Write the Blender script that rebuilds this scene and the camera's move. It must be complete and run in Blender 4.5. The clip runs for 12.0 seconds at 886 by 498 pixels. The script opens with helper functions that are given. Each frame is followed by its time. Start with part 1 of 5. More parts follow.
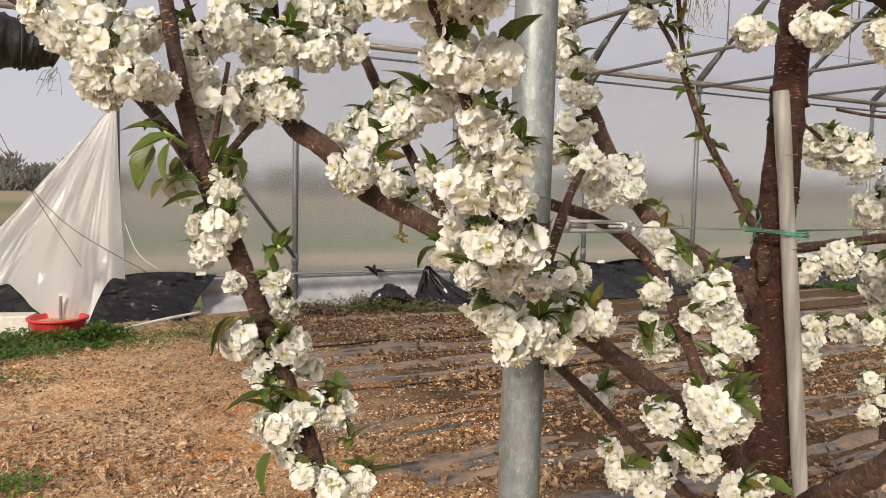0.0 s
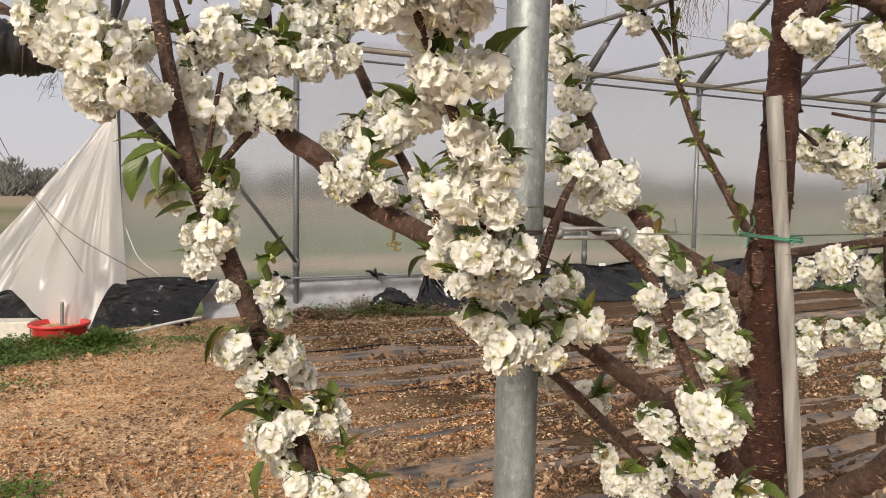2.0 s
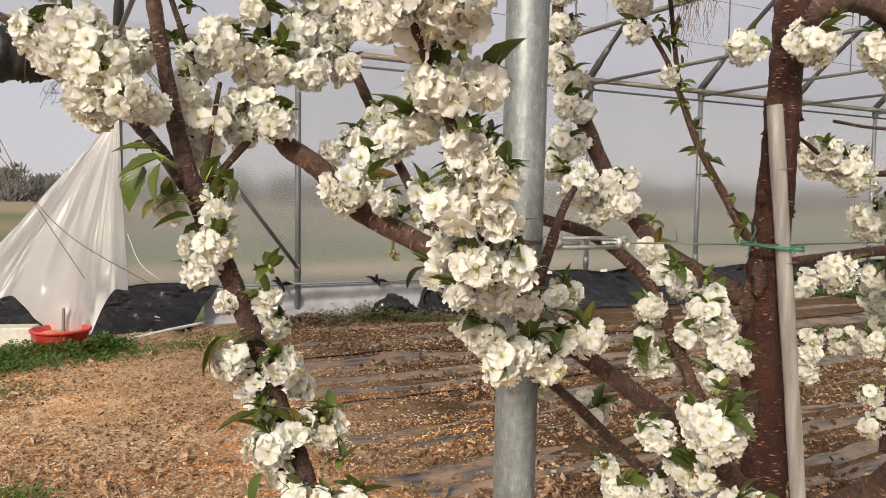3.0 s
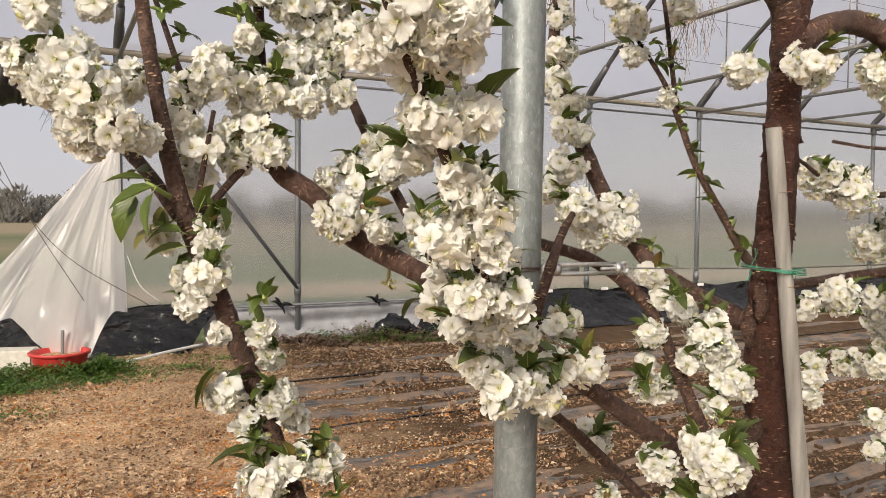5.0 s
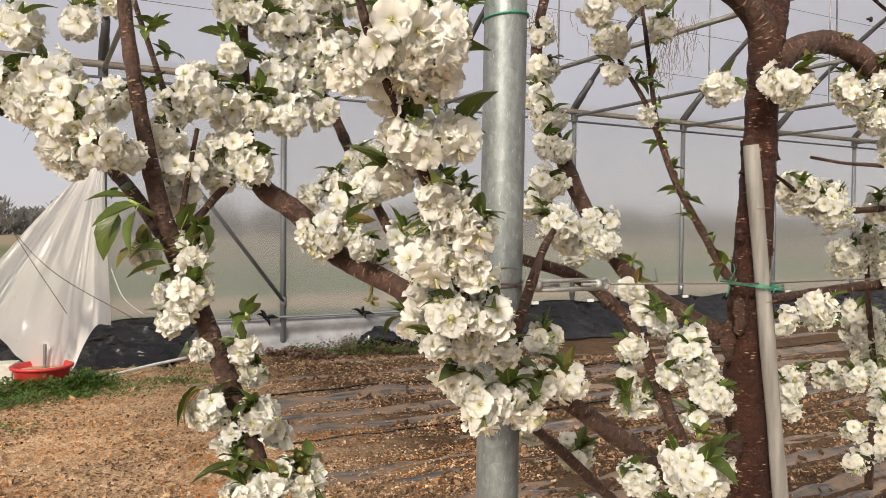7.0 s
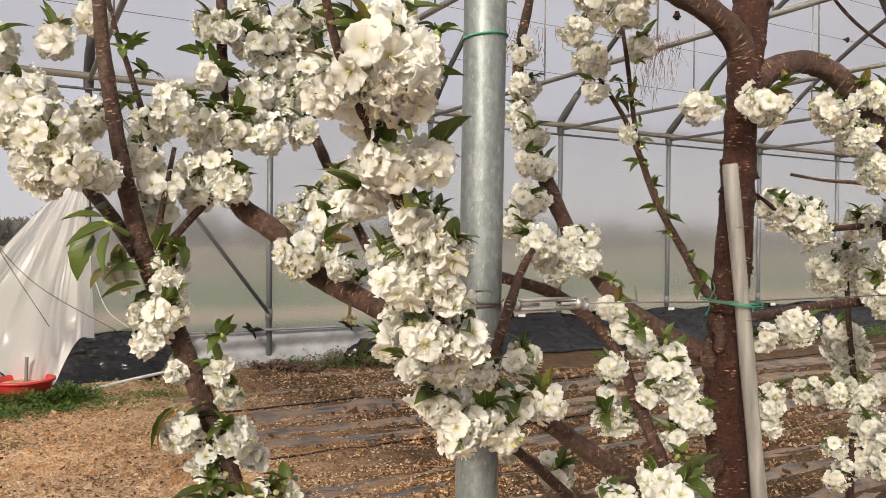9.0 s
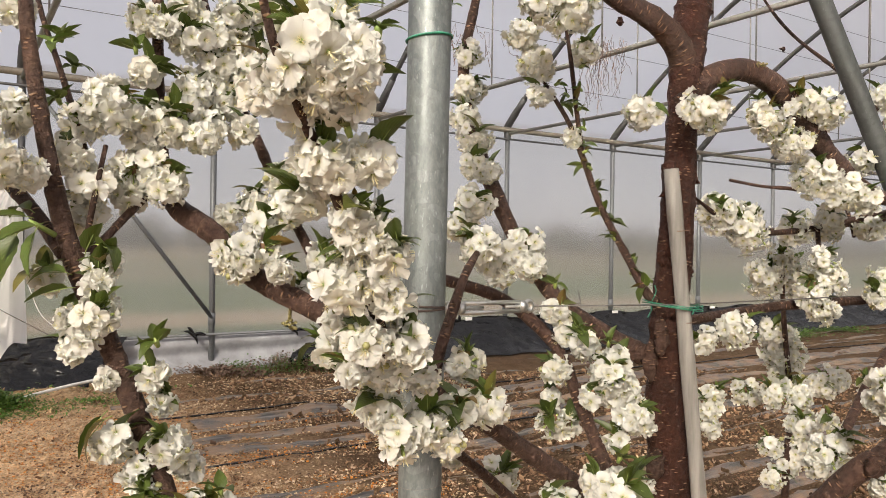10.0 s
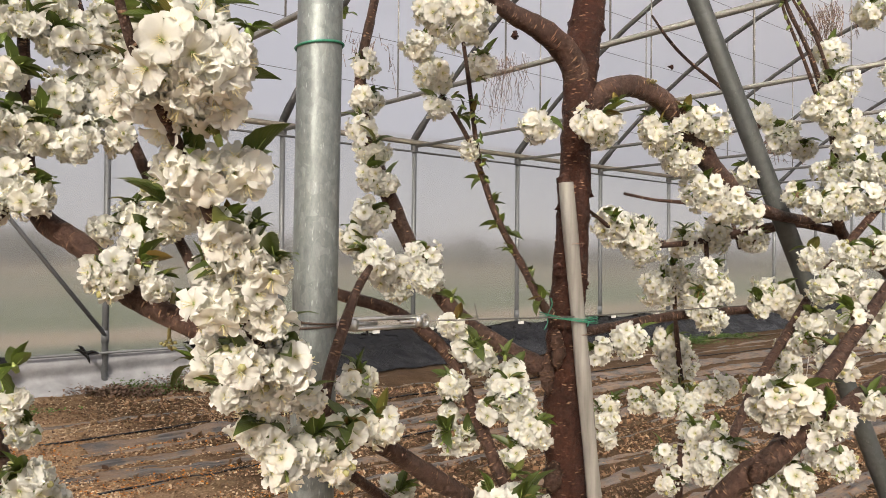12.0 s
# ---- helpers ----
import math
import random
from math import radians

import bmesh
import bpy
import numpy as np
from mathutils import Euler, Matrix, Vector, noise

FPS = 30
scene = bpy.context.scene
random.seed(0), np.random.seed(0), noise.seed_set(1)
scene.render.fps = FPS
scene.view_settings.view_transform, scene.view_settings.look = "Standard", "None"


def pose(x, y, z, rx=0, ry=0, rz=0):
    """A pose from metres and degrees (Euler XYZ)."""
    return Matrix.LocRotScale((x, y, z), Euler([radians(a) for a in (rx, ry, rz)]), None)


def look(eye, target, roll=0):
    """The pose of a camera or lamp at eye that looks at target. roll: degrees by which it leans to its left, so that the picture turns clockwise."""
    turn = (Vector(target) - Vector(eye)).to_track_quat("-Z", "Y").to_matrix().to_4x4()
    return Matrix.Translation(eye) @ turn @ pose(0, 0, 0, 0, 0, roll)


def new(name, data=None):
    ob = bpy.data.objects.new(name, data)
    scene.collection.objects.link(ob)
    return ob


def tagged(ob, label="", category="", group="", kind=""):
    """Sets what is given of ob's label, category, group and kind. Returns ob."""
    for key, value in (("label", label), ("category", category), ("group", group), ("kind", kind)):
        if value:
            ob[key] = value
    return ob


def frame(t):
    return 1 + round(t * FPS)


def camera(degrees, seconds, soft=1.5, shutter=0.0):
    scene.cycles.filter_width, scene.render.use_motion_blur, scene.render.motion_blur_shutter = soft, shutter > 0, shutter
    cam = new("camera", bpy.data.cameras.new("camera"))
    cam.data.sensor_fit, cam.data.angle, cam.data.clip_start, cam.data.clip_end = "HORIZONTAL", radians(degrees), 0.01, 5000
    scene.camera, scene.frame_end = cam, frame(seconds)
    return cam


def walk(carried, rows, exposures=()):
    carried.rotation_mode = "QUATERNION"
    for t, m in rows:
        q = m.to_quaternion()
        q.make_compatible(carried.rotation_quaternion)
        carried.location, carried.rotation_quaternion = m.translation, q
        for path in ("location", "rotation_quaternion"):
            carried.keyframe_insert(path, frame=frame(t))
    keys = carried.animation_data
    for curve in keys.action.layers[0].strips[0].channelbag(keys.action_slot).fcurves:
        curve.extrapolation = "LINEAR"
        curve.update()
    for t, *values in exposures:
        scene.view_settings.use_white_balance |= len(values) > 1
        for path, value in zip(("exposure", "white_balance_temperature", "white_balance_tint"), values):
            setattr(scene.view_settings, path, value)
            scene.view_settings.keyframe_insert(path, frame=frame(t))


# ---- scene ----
cam = camera(60.2, 12.0, soft=0.5)
PATH = [
    (0, (0.005, -0.008, 1.255), (-0.002, 1.987, 1.106), 1.2),
    (0.5, (0.012, -0.006, 1.257), (0.01, 1.988, 1.107), 1.1),
    (1, (0.015, -0.005, 1.259), (0.016, 1.989, 1.113), 0.9),
    (1.5, (0.012, -0.009, 1.259), (0.007, 1.986, 1.116), 0.9),
    (2, (0.015, -0.011, 1.261), (0.003, 1.984, 1.12), 0.9),
    (2.5, (0.016, -0.011, 1.263), (-0.001, 1.985, 1.129), 0.9),
    (3, (0.018, -0.007, 1.266), (0.001, 1.989, 1.139), 0.9),
    (5, (0.022, 0.005, 1.276), (0.003, 2.003, 1.197), 0.5),
    (5.5, (0.022, 0.007, 1.278), (0.005, 2.006, 1.211), 0.4),
    (6, (0.021, 0.006, 1.279), (0.016, 2.005, 1.223), 0.5),
    (6.5, (0.024, 0.003, 1.28), (0.031, 2.002, 1.227), 0.5),
    (7, (0.027, -0.003, 1.282), (0.043, 1.997, 1.234), 0.5),
    (9, (0.037, -0.001, 1.291), (0.085, 1.999, 1.274), 0.6),
    (9.5, (0.039, 0.005, 1.29), (0.154, 2.002, 1.277), 0.7),
    (10, (0.042, 0.01, 1.29), (0.227, 2.001, 1.284), 0.8),
    (10.5, (0.048, 0.02, 1.29), (0.304, 2.004, 1.287), 0.8),
    (11, (0.051, 0.022, 1.289), (0.366, 1.998, 1.296), 0.8),
    (11.5, (0.055, 0.033, 1.29), (0.419, 1.999, 1.303), 0.7),
    (12, (0.063, 0.029, 1.292), (0.483, 1.984, 1.321), 0.5),
]
walk(cam, [(t, look(eye, target, roll)) for t, eye, target, roll in PATH], [(0.0, 0.02, 7050, 11.5), (12.0, 0.0, 7050, 11.0)])


# ---- world, sun, exposure ----
SUN_AZ, SUN_EL = 200.0, 28.0      # degrees: clockwise from +y; above the horizon
world = bpy.data.worlds.new("world")
scene.world = world
world.use_nodes = True
wn = world.node_tree.nodes
sky = wn.new("ShaderNodeTexSky")
sky.sky_type = "NISHITA"
sky.sun_disc = False
sky.sun_elevation = radians(SUN_EL)
sky.sun_rotation = radians(SUN_AZ)
sky.dust_density = 0.6
sky.ozone_density = 2.5
sky.air_density = 1.2
wn["Background"].inputs["Strength"].default_value = 0.147
haze = wn.new("ShaderNodeMix")          # thin even cloud over the clear sky
haze.data_type = "RGBA"
haze.inputs[0].default_value = 0.92
haze.inputs[7].default_value = (3.78, 3.88, 4.5, 1)
world.node_tree.links.new(sky.outputs[0], haze.inputs[6])
world.node_tree.links.new(haze.outputs[2], wn["Background"].inputs["Color"])
sun_data = bpy.data.lights.new("sun", "SUN")
sun_data.energy = 3.75
sun_data.angle = radians(6.0)
sun_data.color = (1.0, 0.95, 0.88)
sun = new("sun", sun_data)
az, el = radians(SUN_AZ), radians(SUN_EL)
sun_way = Vector((math.sin(az) * math.cos(el), math.cos(az) * math.cos(el), math.sin(el)))
sun.matrix_world = look(sun_way * 60, (0, 0, 0))

# ---- materials ----


def material(name):
    m = bpy.data.materials.new(name)
    m.use_nodes = True
    return m, m.node_tree.nodes, m.node_tree.links, m.node_tree.nodes["Principled BSDF"]


def noise_node(nodes, links, scale, detail=5.0, rough=0.55, coord="Object", stretch=(1, 1, 1)):
    tc = nodes.new("ShaderNodeTexCoord")
    mp = nodes.new("ShaderNodeMapping")
    mp.inputs["Scale"].default_value = stretch
    n = nodes.new("ShaderNodeTexNoise")
    n.inputs["Scale"].default_value = scale
    n.inputs["Detail"].default_value = detail
    n.inputs["Roughness"].default_value = rough
    links.new(tc.outputs[coord], mp.inputs["Vector"])
    links.new(mp.outputs[0], n.inputs["Vector"])
    return n


def ramp(nodes, links, src, stops):
    r = nodes.new("ShaderNodeValToRGB")
    e = r.color_ramp.elements
    while len(e) < len(stops):
        e.new(0.5)
    for k, (p, c) in enumerate(stops):
        e[k].position = p
        e[k].color = (*c, 1)
    links.new(src, r.inputs["Fac"])
    return r


def bump(nodes, links, src, bsdf, strength, dist):
    b = nodes.new("ShaderNodeBump")
    b.inputs["Strength"].default_value = strength
    b.inputs["Distance"].default_value = dist
    links.new(src, b.inputs["Height"])
    links.new(b.outputs[0], bsdf.inputs["Normal"])
    return b


def mixcol(nodes, links, fac, a, b, mode="MIX"):
    m = nodes.new("ShaderNodeMix")
    m.data_type = "RGBA"
    m.blend_type = mode
    for sock, v in ((m.inputs[0], fac), (m.inputs[6], a), (m.inputs[7], b)):
        if isinstance(v, (int, float)):
            sock.default_value = v
        elif isinstance(v, tuple):
            sock.default_value = (*v, 1)
        else:
            links.new(v, sock)
    return m.outputs[2]


def simple(name, stops, scale=20.0, rough=0.6, metal=0.0, bumps=0.15, dist=0.002, stretch=(1, 1, 1), detail=5.0):
    m, n, l, b = material(name)
    nz = noise_node(n, l, scale, detail, stretch=stretch)
    r = ramp(n, l, nz.outputs["Fac"], stops)
    l.new(r.outputs[0], b.inputs["Base Color"])
    b.inputs["Roughness"].default_value = rough
    b.inputs["Metallic"].default_value = metal
    if bumps:
        bump(n, l, nz.outputs["Fac"], b, bumps, dist)
    return m


def bark_material(name, dark, mid, light):
    m, n, l, b = material(name)
    big = noise_node(n, l, 19.0, 9.0, 0.72)
    r = ramp(n, l, big.outputs["Fac"], [(0.3, dark), (0.55, mid), (0.8, light)])
    fine = noise_node(n, l, 160.0, 4.0)
    c = mixcol(n, l, 0.35, r.outputs[0], ramp(n, l, fine.outputs["Fac"], [(0.3, dark), (0.7, light)]).outputs[0])
    # pale corky dashes that lie across the stem
    uv = n.new("ShaderNodeUVMap")
    mp = n.new("ShaderNodeMapping")
    mp.inputs["Scale"].default_value = (60.0, 250.0, 1.0)
    vo = n.new("ShaderNodeTexVoronoi")
    vo.inputs["Scale"].default_value = 1.0
    l.new(uv.outputs[0], mp.inputs["Vector"])
    l.new(mp.outputs[0], vo.inputs["Vector"])
    dash = ramp(n, l, vo.outputs["Distance"], [(0.20, (1, 1, 1)), (0.30, (0, 0, 0))])
    spread = ramp(n, l, noise_node(n, l, 45.0, 2.0).outputs["Fac"], [(0.44, (0, 0, 0)), (0.56, (1, 1, 1))])
    dashes = mixcol(n, l, 1.0, dash.outputs[0], spread.outputs[0], "MULTIPLY")
    c2 = mixcol(n, l, dashes, c, (0.32, 0.20, 0.13))
    l.new(c2, b.inputs["Base Color"])
    b.inputs["Roughness"].default_value = 0.5
    b.inputs["Specular IOR Level"].default_value = 0.22
    add = n.new("ShaderNodeMath")
    add.operation = "ADD"
    crack = noise_node(n, l, 70.0, 6.0, 0.7)
    both = n.new("ShaderNodeMath")
    both.operation = "MULTIPLY_ADD"
    both.inputs[1].default_value = 2.2
    l.new(crack.outputs["Fac"], both.inputs[0])
    l.new(fine.outputs["Fac"], both.inputs[2])
    l.new(both.outputs[0], add.inputs[0])
    l.new(dashes, add.inputs[1])
    bump(n, l, add.outputs[0], b, 1.0, 0.0035)
    return m


BARK = bark_material("cherry_bark", (0.0055, 0.0018, 0.0013), (0.030, 0.0085, 0.005), (0.085, 0.030, 0.016))
LIMB = bark_material("limb_bark", (0.011, 0.0055, 0.004), (0.047, 0.022, 0.0155), (0.15, 0.092, 0.068))
TWIG = bark_material("twig_bark", (0.012, 0.006, 0.0045), (0.040, 0.019, 0.013), (0.11, 0.062, 0.043))


def petal_material():
    m, n, l, b = material("white_petal")
    info = n.new("ShaderNodeObjectInfo")
    tint = ramp(n, l, info.outputs["Random"], [(0.0, (0.70, 0.70, 0.665)), (0.6, (0.74, 0.74, 0.71)), (1.0, (0.73, 0.705, 0.64))])
    uv = n.new("ShaderNodeUVMap")
    sep = n.new("ShaderNodeSeparateXYZ")
    l.new(uv.outputs[0], sep.inputs[0])
    heart = ramp(n, l, sep.outputs["Y"], [(0.0, (0.62, 0.60, 0.30)), (0.22, (0.95, 0.93, 0.85)), (0.5, (1, 1, 1))])
    c = mixcol(n, l, 1.0, tint.outputs[0], heart.outputs[0], "MULTIPLY")
    wave = n.new("ShaderNodeTexWave")
    wave.bands_direction = "X"
    wave.inputs["Scale"].default_value = 4.0
    wave.inputs["Distortion"].default_value = 2.0
    l.new(uv.outputs[0], wave.inputs["Vector"])
    l.new(c, b.inputs["Base Color"])
    b.inputs["Roughness"].default_value = 0.55
    b.inputs["Specular IOR Level"].default_value = 0.25
    bump(n, l, wave.outputs["Fac"], b, 0.16, 0.0006)
    tr = n.new("ShaderNodeBsdfTranslucent")
    l.new(mixcol(n, l, 1.0, c, (1.0, 0.99, 0.88), "MULTIPLY"), tr.inputs["Color"])
    mx = n.new("ShaderNodeMixShader")
    mx.inputs[0].default_value = 0.42
    l.new(b.outputs[0], mx.inputs[1])
    l.new(tr.outputs[0], mx.inputs[2])
    l.new(mx.outputs[0], n["Material Output"].inputs["Surface"])
    return m


def leaf_material(name, lo, hi, bronze):
    m, n, l, b = material(name)
    info = n.new("ShaderNodeObjectInfo")
    c0 = ramp(n, l, info.outputs["Random"], [(0.0, lo), (0.85, hi), (1.0, bronze)])
    uv = n.new("ShaderNodeUVMap")
    wave = n.new("ShaderNodeTexWave")
    wave.wave_type = "BANDS"
    wave.bands_direction = "DIAGONAL"
    wave.inputs["Scale"].default_value = 5.0
    wave.inputs["Distortion"].default_value = 1.0
    l.new(uv.outputs[0], wave.inputs["Vector"])
    nz = noise_node(n, l, 60.0, 4.0)
    c = mixcol(n, l, 0.3, c0.outputs[0], ramp(n, l, nz.outputs["Fac"], [(0.3, lo), (0.7, bronze)]).outputs[0])
    l.new(c, b.inputs["Base Color"])
    b.inputs["Roughness"].default_value = 0.38
    bump(n, l, wave.outputs["Fac"], b, 0.25, 0.0008)
    tr = n.new("ShaderNodeBsdfTranslucent")
    l.new(c, tr.inputs["Color"])
    mx = n.new("ShaderNodeMixShader")
    mx.inputs[0].default_value = 0.35
    l.new(b.outputs[0], mx.inputs[1])
    l.new(tr.outputs[0], mx.inputs[2])
    l.new(mx.outputs[0], n["Material Output"].inputs["Surface"])
    return m


PETAL = petal_material()
LEAF = leaf_material("young_leaf", (0.028, 0.066, 0.010), (0.075, 0.14, 0.020), (0.19, 0.11, 0.03))
STALK = simple("green_stalk", [(0.3, (0.16, 0.24, 0.05)), (0.7, (0.26, 0.30, 0.09))], 80, 0.5)
STAMEN = simple("stamen", [(0.3, (0.75, 0.66, 0.34)), (0.7, (0.85, 0.80, 0.55))], 300, 0.6, bumps=0)
BUDGREEN = simple("dull_bud", [(0.3, (0.10, 0.085, 0.03)), (0.7, (0.20, 0.17, 0.06))], 150, 0.6)
BUDSCALE = simple("bud_scale", [(0.3, (0.10, 0.05, 0.03)), (0.7, (0.20, 0.11, 0.05))], 150, 0.6)


def galvanised(name, lo, hi, rough):
    m, n, l, b = material(name)
    vo = n.new("ShaderNodeTexVoronoi")
    vo.inputs["Scale"].default_value = 110.0
    tc = n.new("ShaderNodeTexCoord")
    l.new(tc.outputs["Object"], vo.inputs["Vector"])
    nz = noise_node(n, l, 150.0, 8.0, 0.75, stretch=(1, 1, 0.35))
    c = ramp(n, l, nz.outputs["Fac"], [(0.3, lo), (0.52, tuple((a + d) / 2 for a, d in zip(lo, hi))), (0.72, hi)])
    spangle = n.new("ShaderNodeSeparateXYZ")
    l.new(vo.outputs["Color"], spangle.inputs[0])
    c2 = mixcol(n, l, 0.22, c.outputs[0], spangle.outputs["X"], "OVERLAY")
    streak = noise_node(n, l, 9.0, 6.0, 0.6, stretch=(1, 1, 0.06))
    c2 = mixcol(n, l, 0.35, c2, ramp(n, l, streak.outputs["Fac"], [(0.35, lo), (0.65, hi)]).outputs[0])
    drip = noise_node(n, l, 330.0, 3.0, stretch=(1, 1, 0.25))
    spot = ramp(n, l, drip.outputs["Fac"], [(0.64, (0, 0, 0)), (0.72, (0.8, 0.8, 0.8))])
    c3 = mixcol(n, l, spot.outputs[0], c2, tuple(min(0.75, v * 1.35) for v in hi))
    l.new(c3, b.inputs["Base Color"])
    b.inputs["Metallic"].default_value = 0.4
    rr = ramp(n, l, nz.outputs["Fac"], [(0.3, (rough - 0.1,) * 3), (0.7, (rough + 0.15,) * 3)])
    l.new(rr.outputs[0], b.inputs["Roughness"])
    bump(n, l, nz.outputs["Fac"], b, 0.06, 0.001)
    return m


ZINC = galvanised("galvanised_steel", (0.07, 0.084, 0.084), (0.25, 0.275, 0.268), 0.44)
ZINC_DARK = galvanised("weathered_steel", (0.10, 0.11, 0.115), (0.20, 0.205, 0.21), 0.5)
TUBE_PALE = galvanised("pale_tube", (0.16, 0.155, 0.145), (0.29, 0.28, 0.265), 0.5)
EAVEM = galvanised("stained_rail", (0.13, 0.115, 0.095), (0.25, 0.225, 0.19), 0.6)
TUBE_DARK = galvanised("dark_tube", (0.055, 0.058, 0.06), (0.12, 0.12, 0.125), 0.5)
ANCHORM = galvanised("dark_steel", (0.035, 0.04, 0.038), (0.075, 0.08, 0.078), 0.55)
CHROME = simple("zinc_plated", [(0.3, (0.45, 0.45, 0.44)), (0.7, (0.62, 0.62, 0.60))], 90, 0.28, 0.9, 0.05)
WIRE = simple("steel_wire", [(0.3, (0.09, 0.085, 0.08)), (0.7, (0.18, 0.17, 0.16))], 200, 0.5, 0.6, 0.0)
RUSTY = simple("rusty_wire", [(0.3, (0.05, 0.035, 0.03)), (0.7, (0.12, 0.08, 0.06))], 200, 0.7, 0.3, 0.1)
TWINE = simple("green_twine", [(0.3, (0.008, 0.11, 0.065)), (0.7, (0.02, 0.22, 0.125))], 300, 0.5, bumps=0.3)
BLACKFILM = simple("black_film", [(0.3, (0.003, 0.003, 0.0035)), (0.7, (0.009, 0.009, 0.010))], 7, 0.24, detail=4.0, bumps=0.5, dist=0.03)
REDTUB = simple("red_plastic", [(0.3, (0.50, 0.03, 0.03)), (0.7, (0.62, 0.06, 0.05))], 14, 0.42, bumps=0.05)
CREAM = simple("cream_plaster", [(0.3, (0.55, 0.52, 0.44)), (0.7, (0.70, 0.67, 0.58))], 25, 0.8)
WHITEPIPE = simple("white_pvc", [(0.3, (0.62, 0.61, 0.58)), (0.7, (0.74, 0.73, 0.70))], 25, 0.45, bumps=0.02)
STAKEM = simple("weathered_stake", [(0.25, (0.09, 0.083, 0.072)), (0.5, (0.17, 0.16, 0.143)), (0.8, (0.27, 0.255, 0.23))], 26, 0.6, bumps=0.35, stretch=(3, 3, 0.25))
PALEFILM = simple("white_film", [(0.3, (0.24, 0.24, 0.245)), (0.7, (0.39, 0.395, 0.41))], 6, 0.45, bumps=0.5, dist=0.03)
def mulch_material():
    """Torn film: long dark and pale streaks, dusted with soil."""
    m, n, l, b = material("mulch_film")
    uv = n.new("ShaderNodeUVMap")
    mp = n.new("ShaderNodeMapping")
    mp.inputs["Scale"].default_value = (1.6, 34.0, 1.0)
    nz = n.new("ShaderNodeTexNoise")
    nz.inputs["Scale"].default_value = 1.0
    nz.inputs["Detail"].default_value = 8.0
    nz.inputs["Roughness"].default_value = 0.62
    l.new(uv.outputs[0], mp.inputs["Vector"])
    l.new(mp.outputs[0], nz.inputs["Vector"])
    c = ramp(n, l, nz.outputs["Fac"], [(0.32, (0.014, 0.013, 0.013)), (0.46, (0.055, 0.05, 0.047)), (0.6, (0.135, 0.122, 0.11)), (0.75, (0.25, 0.225, 0.20))])
    dust = noise_node(n, l, 5.0, 7.0, 0.65)
    c2 = mixcol(n, l, ramp(n, l, dust.outputs["Fac"], [(0.43, (0, 0, 0)), (0.57, (0.92, 0.92, 0.92))]).outputs[0], c.outputs[0], (0.20, 0.132, 0.085))
    l.new(c2, b.inputs["Base Color"])
    b.inputs["Roughness"].default_value = 0.5
    bump(n, l, nz.outputs["Fac"], b, 1.0, 0.015)
    return m


GREYFILM = mulch_material()
WEED = leaf_material("weed_leaf", (0.06, 0.13, 0.02), (0.11, 0.21, 0.035), (0.17, 0.21, 0.05))
ROOT = simple("dry_root", [(0.3, (0.10, 0.06, 0.042)), (0.7, (0.22, 0.14, 0.10))], 200, 0.8, bumps=0)


def film_material(name, clear, tint, rough, crease=2.2, depth=0.25, milky=0.06):
    """Polythene: milky, lets light through, blurs what stands behind it."""
    m, n, l, b = material(name)
    n.remove(b)
    nz = noise_node(n, l, 1.3, 5.0, stretch=(1, 1, 0.3))
    c = ramp(n, l, nz.outputs["Fac"], [(0.3, tuple(v * 0.93 for v in tint)), (0.7, tint)])
    tr = n.new("ShaderNodeBsdfTranslucent")
    df = n.new("ShaderNodeBsdfDiffuse")
    l.new(c.outputs[0], tr.inputs["Color"])
    l.new(c.outputs[0], df.inputs["Color"])
    m1 = n.new("ShaderNodeMixShader")
    m1.inputs[0].default_value = milky
    l.new(tr.outputs[0], m1.inputs[1])
    l.new(df.outputs[0], m1.inputs[2])
    rf = n.new("ShaderNodeBsdfRefraction")
    rf.inputs["IOR"].default_value = 1.25
    rf.inputs["Roughness"].default_value = rough
    rf.inputs["Color"].default_value = (0.99, 0.985, 0.985, 1)
    m2 = n.new("ShaderNodeMixShader")
    m2.inputs[0].default_value = clear
    l.new(m1.outputs[0], m2.inputs[1])
    l.new(rf.outputs[0], m2.inputs[2])
    gl = n.new("ShaderNodeBsdfGlossy")
    gl.inputs["Roughness"].default_value = 0.25
    m3 = n.new("ShaderNodeMixShader")
    m3.inputs[0].default_value = 0.02
    l.new(m2.outputs[0], m3.inputs[1])
    l.new(gl.outputs[0], m3.inputs[2])
    fold = noise_node(n, l, crease, 7.0, stretch=(1, 1, 0.3))
    bp = n.new("ShaderNodeBump")
    bp.inputs["Strength"].default_value = depth
    bp.inputs["Distance"].default_value = 0.02
    l.new(fold.outputs["Fac"], bp.inputs["Height"])
    for s in (tr, df, gl):
        l.new(bp.outputs[0], s.inputs["Normal"])
    l.new(m3.outputs[0], n["Material Output"].inputs["Surface"])
    return m


FILM = film_material("polythene", 0.74, (0.93, 0.905, 0.90), 0.17, 3.0, 0.35)
ROOF_FILM = film_material("roof_polythene", 0.80, (0.97, 0.955, 0.96), 0.42)
CURTAIN = film_material("polythene_curtain", 0.34, (0.90, 0.885, 0.865), 0.28, 9.0, 0.6, 0.24)


